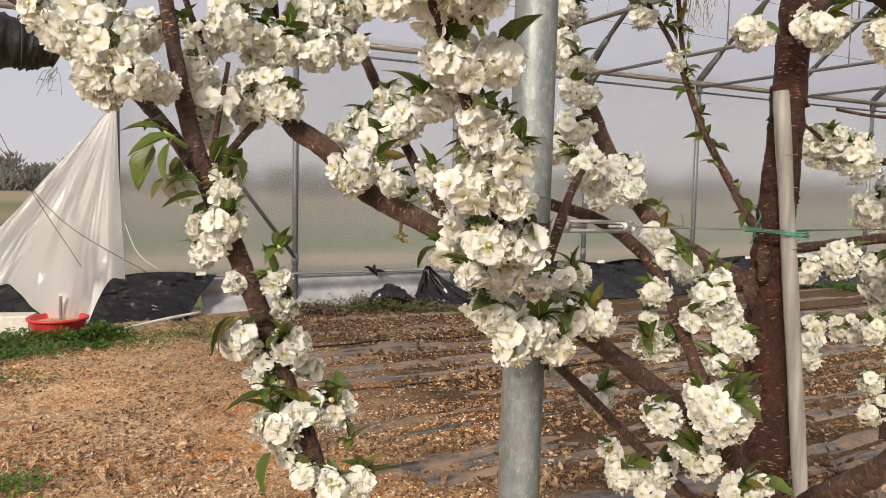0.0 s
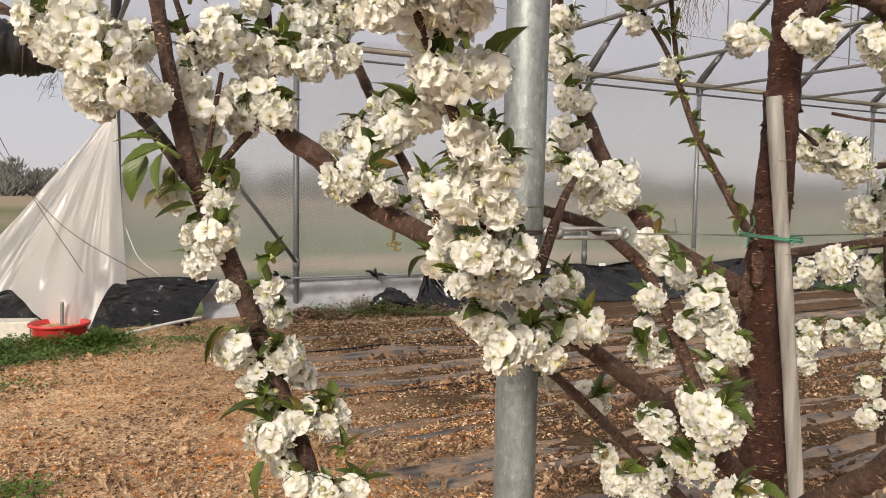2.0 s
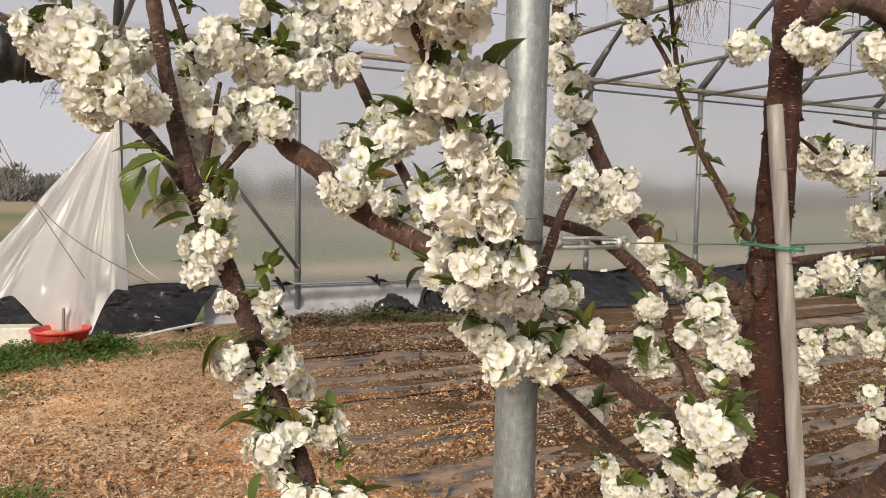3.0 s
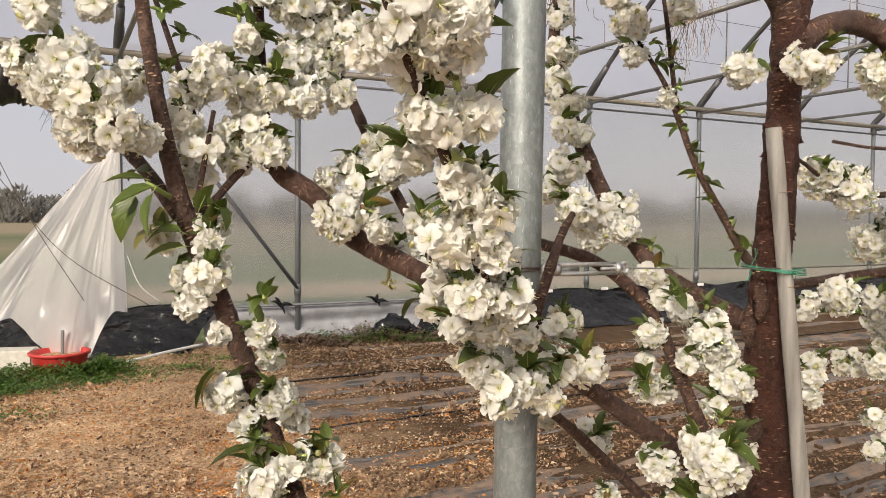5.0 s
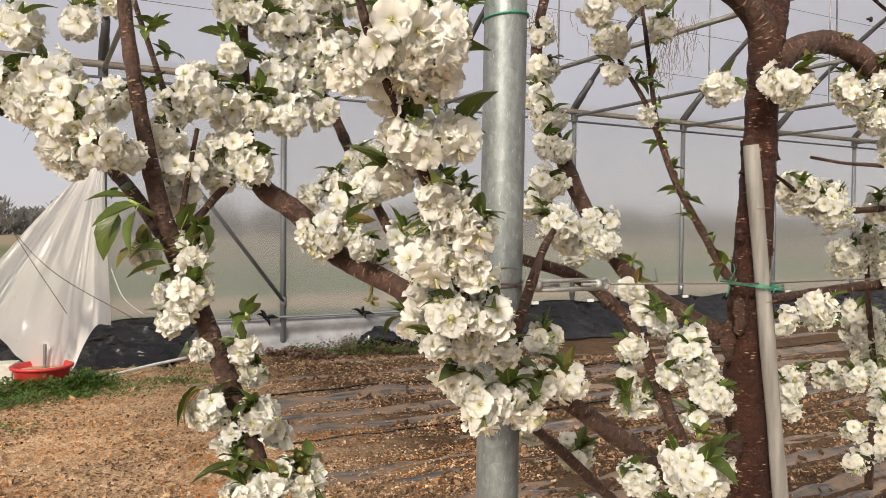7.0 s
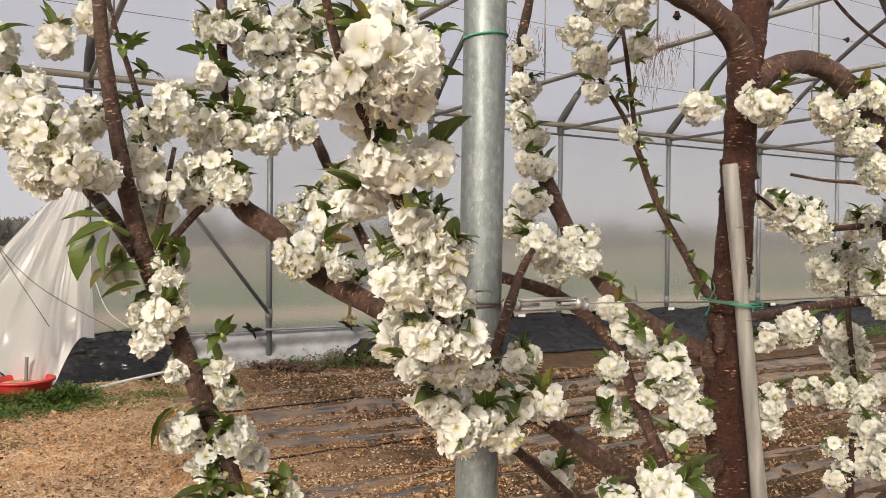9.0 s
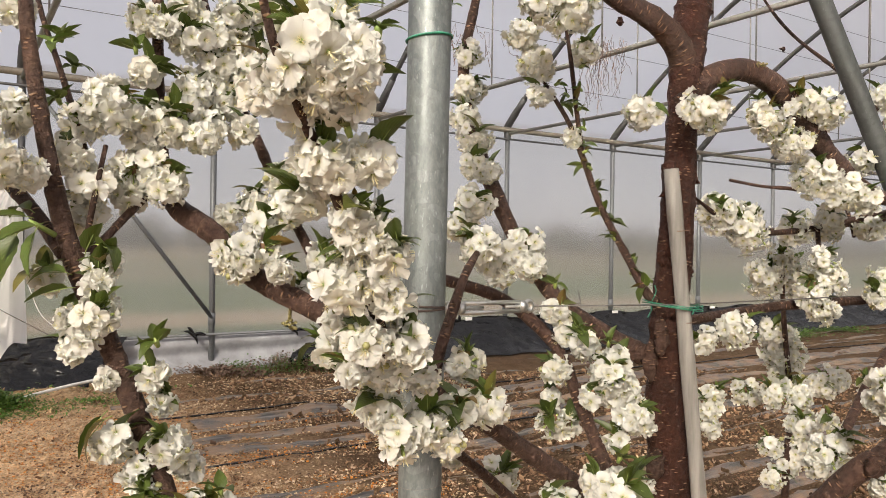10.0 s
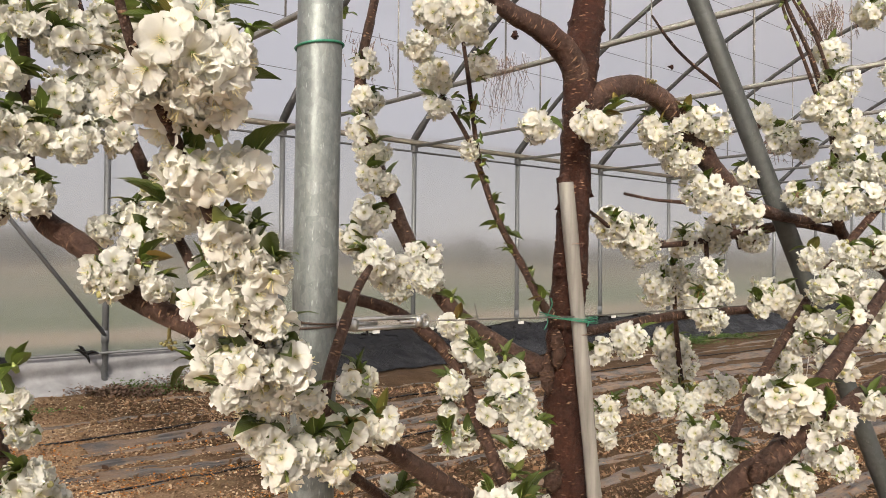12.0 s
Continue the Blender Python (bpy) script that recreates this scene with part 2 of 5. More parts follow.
def soil_material():
    m, n, l, b = material("soil")
    big = noise_node(n, l, 0.55, 5.0)
    mid = noise_node(n, l, 6.0, 8.0, 0.65)
    fine = noise_node(n, l, 70.0, 6.0, 0.7)
    c1 = ramp(n, l, mid.outputs["Fac"], [(0.28, (0.17, 0.112, 0.074)), (0.5, (0.37, 0.265, 0.178)), (0.72, (0.60, 0.465, 0.335))])
    c2 = ramp(n, l, fine.outputs["Fac"], [(0.34, (0.05, 0.03, 0.019)), (0.52, (0.36, 0.25, 0.165)), (0.7, (0.62, 0.49, 0.36))])
    c = mixcol(n, l, 0.5, c1.outputs[0], c2.outputs[0])
    # bare sand by the open bay, darker worked soil along the tree rows
    tc = n.new("ShaderNodeTexCoord")
    dot = n.new("ShaderNodeVectorMath")
    dot.operation = "DOT_PRODUCT"
    dot.inputs[1].default_value = (0.887, 0.462, 0)
    l.new(tc.outputs["Object"], dot.inputs[0])
    off = n.new("ShaderNodeMath")
    off.operation = "MULTIPLY_ADD"
    off.inputs[1].default_value = 2.4
    l.new(big.outputs["Fac"], off.inputs[0])
    l.new(dot.outputs["Value"], off.inputs[2])
    # pale end lifted above dry sand's own albedo: sunlight painted into the colour
    sunlit_sand = ramp(n, l, off.outputs[0], [(0.0, (2.3, 2.2, 2.07)), (1.0, (0.36, 0.325, 0.295))])
    rng_ = n.new("ShaderNodeMapRange")
    rng_.inputs["From Min"].default_value = 1.7
    rng_.inputs["From Max"].default_value = 3.3
    l.new(off.outputs[0], rng_.inputs["Value"])
    l.new(rng_.outputs[0], sunlit_sand.inputs["Fac"])
    c = mixcol(n, l, 1.0, c, sunlit_sand.outputs[0], "MULTIPLY")
    dry = ramp(n, l, big.outputs["Fac"], [(0.4, (0.8, 0.77, 0.74)), (0.62, (1.1, 1.08, 1.0))])
    c = mixcol(n, l, 0.8, c, dry.outputs[0], "MULTIPLY")
    l.new(c, b.inputs["Base Color"])
    b.inputs["Roughness"].default_value = 0.95
    b.inputs["Specular IOR Level"].default_value = 0.1
    add = n.new("ShaderNodeMath")
    add.operation = "ADD"
    l.new(mid.outputs["Fac"], add.inputs[0])
    l.new(fine.outputs["Fac"], add.inputs[1])
    bump(n, l, add.outputs[0], b, 1.0, 0.035)
    return m


def field_material():
    m, n, l, b = material("field")
    tc = n.new("ShaderNodeTexCoord")
    dot = n.new("ShaderNodeVectorMath")
    dot.operation = "DOT_PRODUCT"
    dot.inputs[1].default_value = (-0.462, 0.887, 0)     # strips lie along the tunnel
    l.new(tc.outputs["Object"], dot.inputs[0])
    nz = noise_node(n, l, 0.25, 5.0, 0.6, stretch=(0.4, 1, 1))
    off = n.new("ShaderNodeMath")
    off.operation = "MULTIPLY_ADD"
    off.inputs[1].default_value = 2.5
    l.new(nz.outputs["Fac"], off.inputs[0])
    l.new(dot.outputs["Value"], off.inputs[2])
    rng_ = n.new("ShaderNodeMapRange")
    rng_.inputs["From Min"].default_value = 8.5
    rng_.inputs["From Max"].default_value = 68.5
    l.new(off.outputs[0], rng_.inputs["Value"])
    c = ramp(n, l, rng_.outputs[0], [(0.02, (0.09, 0.14, 0.03)), (0.07, (0.10, 0.15, 0.04)), (0.085, (0.46, 0.33, 0.21)), (0.115, (0.44, 0.33, 0.21)), (0.13, (0.10, 0.15, 0.04)), (0.28, (0.10, 0.145, 0.045)), (0.42, (0.27, 0.22, 0.13)), (0.7, (0.10, 0.13, 0.045)), (1.0, (0.34, 0.26, 0.16))])
    f = noise_node(n, l, 2.5, 5.0)
    c2 = mixcol(n, l, 0.3, c.outputs[0], ramp(n, l, f.outputs["Fac"], [(0.3, (0.06, 0.08, 0.02)), (0.7, (0.28, 0.22, 0.12))]).outputs[0])
    l.new(c2, b.inputs["Base Color"])
    b.inputs["Roughness"].default_value = 0.95
    bump(n, l, f.outputs["Fac"], b, 0.6, 0.05)
    return m


def litter_material():
    m, n, l, b = material("dry_litter")
    geo = n.new("ShaderNodeNewGeometry")
    c = ramp(n, l, geo.outputs["Random Per Island"], [(0.0, (0.035, 0.018, 0.011)), (0.22, (0.13, 0.065, 0.033)), (0.5, (0.24, 0.135, 0.072)), (0.8, (0.30, 0.185, 0.108)), (1.0, (0.40, 0.29, 0.19))])
    l.new(c.outputs[0], b.inputs["Base Color"])
    b.inputs["Roughness"].default_value = 0.8
    return m


SOIL, FIELD, LITTER = soil_material(), field_material(), litter_material()
# far trees: distance haze is mixed into this paler, greyer base colour
FARTREE = simple("hazed_bare_woods", [(0.3, (0.11, 0.107, 0.093)), (0.7, (0.17, 0.165, 0.148))], 0.3, 0.9, bumps=0)
ROLL = simple("rolled_cover", [(0.35, (0.006, 0.006, 0.007)), (0.6, (0.018, 0.017, 0.016)), (0.85, (0.07, 0.062, 0.05))], 12, 0.5, bumps=0.7, dist=0.02)

# ---- mesh helpers ----


def mesh_from(name, verts, faces, mats, uvs=None, idx=None, smooth=True):
    me = bpy.data.meshes.new(name)
    me.from_pydata([tuple(v) for v in verts], [], faces)
    for mt in mats:
        me.materials.append(mt)
    if uvs is not None:
        lay = me.uv_layers.new(name="UVMap")
        flat = []
        for f in uvs:
            for p in f:
                flat.extend(p)
        lay.data.foreach_set("uv", flat)
    if idx is not None:
        me.polygons.foreach_set("material_index", idx)
    if smooth:
        me.polygons.foreach_set("use_smooth", [True] * len(me.polygons))
    me.update()
    return me


def thing(name, label, category, at=(0, 0, 0), group="", kind=""):
    ob = new(name)
    ob.location = at
    ob.empty_display_size = 0.05
    return tagged(ob, label, category, group, kind)


def world_of(ob):
    m = ob.matrix_basis.copy()
    return world_of(ob.parent) @ ob.matrix_parent_inverse @ m if ob.parent else m


def attach(ob, parent):
    """Makes ob a part of parent, keeping its place in the world."""
    ob.parent = parent
    ob.matrix_parent_inverse = world_of(parent).inverted()
    return ob


def put(name, me, parent=None, label=""):
    ob = new(name, me)
    if parent:
        attach(ob, parent)
    return tagged(ob, label)


def spline(pts, per=6):
    """Points on a smooth line through pts (any width of row)."""
    p = [np.array(q, float) for q in pts]
    p = [2 * p[0] - p[1]] + p + [2 * p[-1] - p[-2]]
    out = []
    for k in range(1, len(p) - 2):
        a, b, c, d = p[k - 1:k + 3]
        for s in range(per):
            t = s / per
            out.append(0.5 * (2 * b + (c - a) * t + (2 * a - 5 * b + 4 * c - d) * t * t + (3 * b - a - 3 * c + d) * t ** 3))
    out.append(p[-2])
    return out


def sweep(rows, sides=8, knobs=0.0, seed=0, cap=True):
    """Verts, faces and uvs of a tube through rows of x, y, z, radius."""
    rng = random.Random(seed)
    V, F, U = [], [], []
    up = np.array((0.13, 0.31, 0.94))
    length = 0.0
    lens = []
    n = len(rows)
    for k, q in enumerate(rows):
        a = rows[max(0, k - 1)][:3]
        b = rows[min(n - 1, k + 1)][:3]
        d = b - a
        d = d / (np.linalg.norm(d) + 1e-9)
        if k:
            length += float(np.linalg.norm(q[:3] - rows[k - 1][:3]))
        lens.append(length)
        x = np.cross(up, d)
        if np.linalg.norm(x) < 0.05:
            x = np.cross((1, 0, 0), d)
        x = x / np.linalg.norm(x)
        y = np.cross(d, x)
        r0 = q[3] * (1 + knobs * (rng.random() - 0.4))
        for s in range(sides):
            an = 2 * math.pi * s / sides
            r = r0 * (1 + knobs * 0.7 * (rng.random() - 0.5))
            V.append(q[:3] + (x * math.cos(an) + y * math.sin(an)) * r)
    rad = float(np.mean([q[3] for q in rows]))
    for k in range(n - 1):
        for s in range(sides):
            s2 = (s + 1) % sides
            F.append((k * sides + s, k * sides + s2, (k + 1) * sides + s2, (k + 1) * sides + s))
            c0, c1 = 2 * math.pi * rad * s / sides, 2 * math.pi * rad * (s + 1) / sides
            U.append(((c0, lens[k]), (c1, lens[k]), (c1, lens[k + 1]), (c0, lens[k + 1])))
    if cap:
        F.append(tuple(range(sides))[::-1])
        U.append(((0, 0),) * sides)
        F.append(tuple((n - 1) * sides + s for s in range(sides)))
        U.append(((0, 0),) * sides)
    return V, F, U


def tube(name, pts, mat, parent=None, sides=10, label="", per=6, knobs=0.0, seed=0, straight=False):
    rows = [np.array(q, float) for q in pts] if straight else spline(pts, per)
    V, F, U = sweep(rows, sides, knobs, seed)
    return put(name, mesh_from(name, V, F, [mat], U), parent, label)


def box_data(x0, y0, z0, x1, y1, z1):
    V = [(x, y, z) for z in (z0, z1) for y in (y0, y1) for x in (x0, x1)]
    F = [(0, 2, 3, 1), (4, 5, 7, 6), (0, 1, 5, 4), (1, 3, 7, 5), (3, 2, 6, 7), (2, 0, 4, 6)]
    return V, F


def merge(*sets):
    V, F = [], []
    for v, f in sets:
        n = len(V)
        V.extend(v)
        F.extend(tuple(i + n for i in q) for q in f)
    return V, F


# ---- the tunnel: s runs along the side wall, d inwards from it ----
ALONG, INWARD, FOOT = Vector((0.887, 0.462, 0)), Vector((0.462, -0.887, 0)), Vector((-1.577, 7.99, 0))
BAY, EAVE, APEX = 1.88, 2.85, 4.6


def tun(s, d, z):
    return FOOT + ALONG * s + INWARD * d + Vector((0, 0, z))


def arch_z(d):
    d = d if d <= APEX else 2 * APEX - d
    return EAVE + 0.917 * d - 0.0997 * d * d


BAYS = range(-3, 15)

# ground: one sheet, fine under the tunnel, coarse to the horizon
def graded(lo, hi, near_lo, near_hi, step):
    out = list(np.arange(near_lo, near_hi + 1e-6, step))
    w = step
    while out[-1] < hi:
        w *= 1.45
        out.append(out[-1] + w)
    w = step
    while out[0] > lo:
        w *= 1.45
        out.insert(0, out[0] - w)
    return out


def ground_z(x, y):
    p = Vector((x, y, 0)) - FOOT
    d = p.dot(INWARD)
    inside = min(1.0, max(0.0, (d + 0.4) / 0.6))
    z = 0.022 * noise.noise(Vector((x * 1.3, y * 1.3, 0))) + 0.012 * noise.noise(Vector((x * 4.1, y * 4.1, 3)))
    z += 0.007 * noise.noise(Vector((x * 11, y * 11, 7)))
    z += 0.018 * math.sin(d * 7.5 + 1.2 * noise.noise(Vector((x * 0.7, y * 0.7, 9)))) * inside * min(1, max(0, (x + 2.6 + 0.2 * y) / 1.5))
    return z * (0.4 + 0.6 * inside)


gx, gy = graded(-1500, 1500, -4.6, 7.5, 0.075), graded(-600, 2500, 1.6, 10.5, 0.075)
GV = [(x, y, ground_z(x, y)) for y in gy for x in gx]
W = len(gx)
GF, GI = [], []
for j in range(len(gy) - 1):
    for i in range(W - 1):
        GF.append((j * W + i, j * W + i + 1, (j + 1) * W + i + 1, (j + 1) * W + i))
        mid = Vector(((gx[i] + gx[i + 1]) / 2, (gy[j] + gy[j + 1]) / 2, 0)) - FOOT
        GI.append(0 if mid.dot(INWARD) > -0.25 + 0.12 * noise.noise(Vector((mid.x, mid.y, 2))) and mid.dot(INWARD) < 30 else 1)
ground = put("ground", mesh_from("ground", GV, GF, [SOIL, FIELD], idx=GI))
tagged(ground, "dry brown tilled soil with pale crumbs and ridges", "ground", kind="structure")

# side wall: steel posts, film, rails
for k in BAYS:
    if k < -1:
        continue
    s = BAY * k if k >= 0 else -1.72
    frame_post = thing("tunnel_post", "grey galvanised steel tube post of the tunnel side wall", "post", tun(s, 0, 0), "side wall posts")
    b = tun(s, 0, -0.25)
    t = tun(s, 0, EAVE)
    tube("post_tube", [(*b, 0.031), (*t, 0.031)], TUBE_DARK if k < 0 else ZINC_DARK, frame_post, 12, straight=True)
    a, c = tun(s, 0, EAVE - 0.17), tun(s, 0, EAVE + 0.02)
    tube("eave_joint", [(*a, 0.040), (*a.lerp(c, 0.1), 0.046), (*a.lerp(c, 0.9), 0.046), (*c, 0.040)], TUBE_DARK, frame_post, 12, straight=True)
    if k >= 0:
        a, c = tun(s, 0, 0.46), tun(s, 0, 0.58)
        tube("sleeve", [(*a, 0.037), (*c, 0.037)], ZINC_DARK, frame_post, 12, straight=True)

for k in BAYS:
    s = BAY * k if k >= 0 else (-1.72 if k == -1 else -1.72 + BAY * (k + 1))
    arch = thing("tunnel_arch", "dark grey steel roof arch with pale tie bar", "arch", tun(s, 0, EAVE), "roof arches")
    pts = [(*tun(s, d, arch_z(d)), 0.03) for d in np.linspace(0, 2 * APEX, 25)]
    tube("arch_tube", pts, TUBE_DARK, arch, 8, straight=True)
    tube("knee_sleeve", [(*tun(s, d, arch_z(d)), r) for d, r in ((0.0, 0.042), (0.02, 0.047), (0.16, 0.047), (0.2, 0.040), (0.34, 0.038))], TUBE_DARK, arch, 10, straight=True)
    a, c = tun(s, 0, EAVE - 0.1), tun(s, 2 * APEX, EAVE - 0.1)
    tube("tie_bar", [(*a, 0.021), (*c, 0.021)], TUBE_PALE, arch, 8, straight=True)
    for d in (2.2, 3.6, APEX, 5.9):
        a, c = tun(s, d, EAVE - 0.1), tun(s, d, arch_z(d))
        tube("hanger", [(*a, 0.007), (*c, 0.007)], TUBE_PALE, arch, 6, straight=True)

S0, S1 = -1.72 - 2 * BAY, BAY * 14
for z, r, m in ((EAVE - 0.05, 0.035, EAVEM), (EAVE - 0.17, 0.014, TUBE_DARK)):
    a, c = tun(S0, 0.03, z), tun(S1, 0.03, z)
    rail = tube("eave_rail", [(*a, r), (*c, r)], m, None, 8, straight=True)
    tagged(rail, "long straight steel rail along the tunnel eave", "rail", kind="structure")
a, c = tun(-1.72, 0.05, 0.37), tun(S1, 0.05, 0.37)
rail = tube("curtain_pipe", [(*a, 0.014), (*c, 0.014)], ZINC_DARK, None, 8, straight=True)
tagged(rail, "thin pale pipe that the side film is rolled on", "pipe", kind="structure")
# thin roof wires along the tunnel
for d in (0.5, 1.0, 1.5, 2.0, 2.6, 3.2, 3.9, 4.7):
    a, c = tun(S0, d, arch_z(d) + 0.03), tun(S1, d, arch_z(d) + 0.03)
    w = tube("roof_wire", [(*a, 0.0035), (*c, 0.0035)], WIRE, None, 4, straight=True)
    tagged(w, "thin dark steel wire under the roof film", "wire", kind="structure")

# slanting wind brace from the second post
a, c = tun(0, 0.02, 0.53), tun(-1.62, 0.02, 2.66)
brace = tube("wall_brace", [(*a, 0.02), (*c, 0.02)], ZINC_DARK, None, 10, straight=True)
tagged(brace, "slanting grey steel brace tube on the side wall", "brace")


def sheet(name, fn, nu, nv, mat, thick=0.003):
    """A thin closed sheet through fn(u, v) with an outer and an inner skin."""
    V, F = [], []
    for side in (0, 1):
        for j in range(nv + 1):
            for i in range(nu + 1):
                p, nrm = fn(i / nu, j / nv)
                V.append(p + nrm * thick * side)
    m = (nu + 1) * (nv + 1)
    for j in range(nv):
        for i in range(nu):
            q = (j * (nu + 1) + i, j * (nu + 1) + i + 1, (j + 1) * (nu + 1) + i + 1, (j + 1) * (nu + 1) + i)
            F.append(q)
            F.append(tuple(m + v for v in q[::-1]))
    rim = [((j * (nu + 1) + i, j * (nu + 1) + i + 1), j) for i in range(nu) for j in (0, nv)]
    rim += [(((j + 1) * (nu + 1) + i, j * (nu + 1) + i), i) for j in range(nv) for i in (0, nu)]
    for (a, b), flip in rim:
        k = len(V)
        V += [V[a], V[b], V[b + m], V[a + m]]
        F.append((k, k + 1, k + 2, k + 3) if flip else (k + 3, k + 2, k + 1, k))
    return mesh_from(name, V, F, [mat])


def side_film(u, v):
    s = -1.72 + (S1 + 1.72) * u
    z = 0.36 + (EAVE + 0.06 - 0.36) * v
    d = -0.045 - 0.02 * abs(math.sin(math.pi * (s / BAY))) + 0.008 * math.sin(s * 2.1 + z)
    return tun(s, d, z), INWARD * -1


wall_film = put("wall_side", sheet("wall_side", side_film, 150, 8, FILM))
tagged(wall_film, "milky translucent polythene side wall of the tunnel", "film wall", kind="structure")
wall_film.visible_shadow = False


def roof_film(u, v):
    d = -0.09 + (2 * APEX + 0.18) * v
    s = S0 + (S1 - S0) * u
    return tun(s, d, arch_z(d) + 0.045), Vector((0, 0, 1))


roof = put("ceiling", sheet("ceiling", roof_film, 30, 24, ROOF_FILM))
tagged(roof, "milky translucent polythene roof film", "film roof", kind="structure")
roof.visible_shadow = False


def far_film(u, v):
    return tun(S0 + (S1 - S0) * u, 2 * APEX + 0.05, EAVE * v), INWARD


far = put("wall_far_side", sheet("wall_far_side", far_film, 30, 6, FILM))
tagged(far, "milky translucent polythene wall behind the tree row", "film wall", kind="structure")
far.visible_shadow = False


def end_film(u, v):
    d = 2 * APEX * u
    return tun(S1, d, arch_z(d) * v), ALONG


end_wall = put("wall_end", sheet("wall_end", end_film, 12, 8, FILM))
tagged(end_wall, "milky translucent polythene end wall of the tunnel", "film wall", kind="structure")
end_wall.visible_shadow = False

# loose white film below the pipe
def skirt(u, v):
    s = -0.95 + 3.0 * u
    z = 0.36 * (1 - v)
    d = -0.02 + 0.05 * math.sin(v * 9 + 0.4 * s) * (0.4 + v) + 0.10 * v * v
    return tun(s, d, z - 0.02 * v), INWARD * -1


low = put("skirt_film", sheet("skirt_film", skirt, 30, 18, PALEFILM))
tagged(low, "creased white plastic film hanging to the ground", "film", kind="structure")


def black_skirt(name, s0, s1, top, out, sag, seed):
    def fn(u, v):
        s = s0 + (s1 - s0) * u - (0.34 * v * max(0.0, u - 0.6) / 0.4 if s1 < 0 else 0)
        q = Vector((s * 2.1, v * 2.0, seed))
        z = (top - sag * abs(math.sin(s * 3.1 + seed)) ** 3) * (1 - v)
        d = 0.11 + out * v ** 1.6 + 0.05 * noise.noise(q) + 0.02 * noise.noise(q * 3.3) + 0.018 * noise.noise(q * 8) - 0.07 * abs(noise.noise(Vector((s * 1.9 + v * 1.5, v * 1.3 - s * 0.8, seed + 4)))) - 0.035 * abs(noise.noise(Vector((s * 4.2 - v * 2.2, v * 2.1, seed)))) 
        return tun(s, d, z + 0.012 + 0.02 * noise.noise(q * 2.2) * v), INWARD * -1
    nu = int(abs(s1 - s0) * (44 if s1 < 0 else 26))
    ob = put(name, sheet(name, fn, nu, 30, BLACKFILM))
    return tagged(ob, "crumpled black plastic sheet along the foot of the wall", "plastic sheet")


black_skirt("black_sheet", -2.9, -0.82, 0.42, 0.35, 0.04, 1.0)
black_skirt("black_sheet", 1.95, 17.0, 0.42, 0.5, 0.04, 5.0)


def pinned(u, v):
    s = 1.5 + (0.55 - 0.3 * (1 - v)) * (u - 0.35) * (0.25 + 1.6 * v)
    q = Vector((u * 4, v * 2, 11))
    return tun(s, 0.1 + 0.35 * v * v + 0.05 * noise.noise(q * 2) + 0.02 * math.sin(u * 22), 0.40 * (1 - v) + 0.015), INWARD * -1


tagged(put("black_sheet", sheet("black_sheet_gathered", pinned, 24, 14, BLACKFILM)), "gathered black plastic sheet tied to the wall pipe", "plastic sheet")

# clips on the sheet's edge and on the pipe
for s in (-1.85, -0.98, 3.1, 3.95, 4.7, 5.6, 6.6, 7.7, 8.9, 10.0):
    V, F = box_data(-0.045, -0.012, -0.018, 0.045, 0.012, 0.018)
    clip = put("clip", mesh_from("clip", V, F, [WHITEPIPE], smooth=False))
    clip.matrix_world = Matrix.Translation(tun(s, 0.13, 0.41)) @ pose(0, 0, 0, 0, 0, 27.5)
    tagged(clip, "small white plastic clip on the black sheet", "clip", "sheet clips")
for s, tilt in ((0.86, 25), (-0.2, 5), (3.0, 8)):
    rag = thing("tie_rag", "twisted black plastic strip knotted on the pipe", "tie", tun(s, 0.07, 0.37))
    for q in range(4):
        a = tun(s, 0.08, 0.37)
        e = tun(s + 0.13 * math.cos(q * 1.7 + tilt), 0.1, 0.37 + 0.09 * math.sin(q * 1.3 + tilt))
        tube("strip", [(*a, 0.022), (*((a + e) / 2 + Vector((0, 0, 0.02))), 0.016), (*e, 0.004)], BLACKFILM, rag, 6, per=3)

# ---- the trellis: steel end post, wire, turnbuckle, slanting anchor tube ----


def along_line(a, b, z):
    a, b = Vector(a), Vector(b)
    return a + (b - a) * ((z - a.z) / (b.z - a.z))


POST_A, POST_B = (0.105, 0.905, 1.442), (0.102, 0.905, 1.052)
PR = 0.0254
lo, hi = along_line(POST_A, POST_B, -0.3), along_line(POST_A, POST_B, 2.5)
end_post = thing("trellis_post", "shiny galvanised round steel post standing in the tree row", "post", (lo.x, lo.y, 0))
tube("post_tube", [(*lo.lerp(hi, k / 30), PR) for k in range(31)], ZINC, end_post, 40, straight=True)


def post_at(z):
    return along_line(POST_A, POST_B, z)


def ring_points(c, r, tilt, wire, turns=1.0, rise=0.0, phase=0.0, n=36):
    out = []
    for k in range(int(n * turns) + 1):
        a = phase + 2 * math.pi * k / n
        out.append((c.x + r * math.cos(a), c.y + r * math.sin(a), c.z + tilt * math.cos(a) * r + rise * k / n, wire))
    return out


scar = tube("seam", ring_points(post_at(1.012), PR - 0.0001, 0.05, 0.0004), TUBE_PALE, end_post, 6, straight=True, label="pale scratch round the tube")
green = tube("post_twine", ring_points(post_at(1.533), PR + 0.0015, 0.12, 0.0015, 1.0), TWINE, None, 6, straight=True)
tagged(green, "green plastic twine tied round the steel post", "twine")
zt = 1.221
binding = thing("wire_binding", "dark rusty wire wound twice round the steel post", "wire", tuple(post_at(zt)))
tube("wire_loop", ring_points(post_at(zt), PR + 0.0016, -0.05, 0.0013), RUSTY, binding, 6, straight=True)
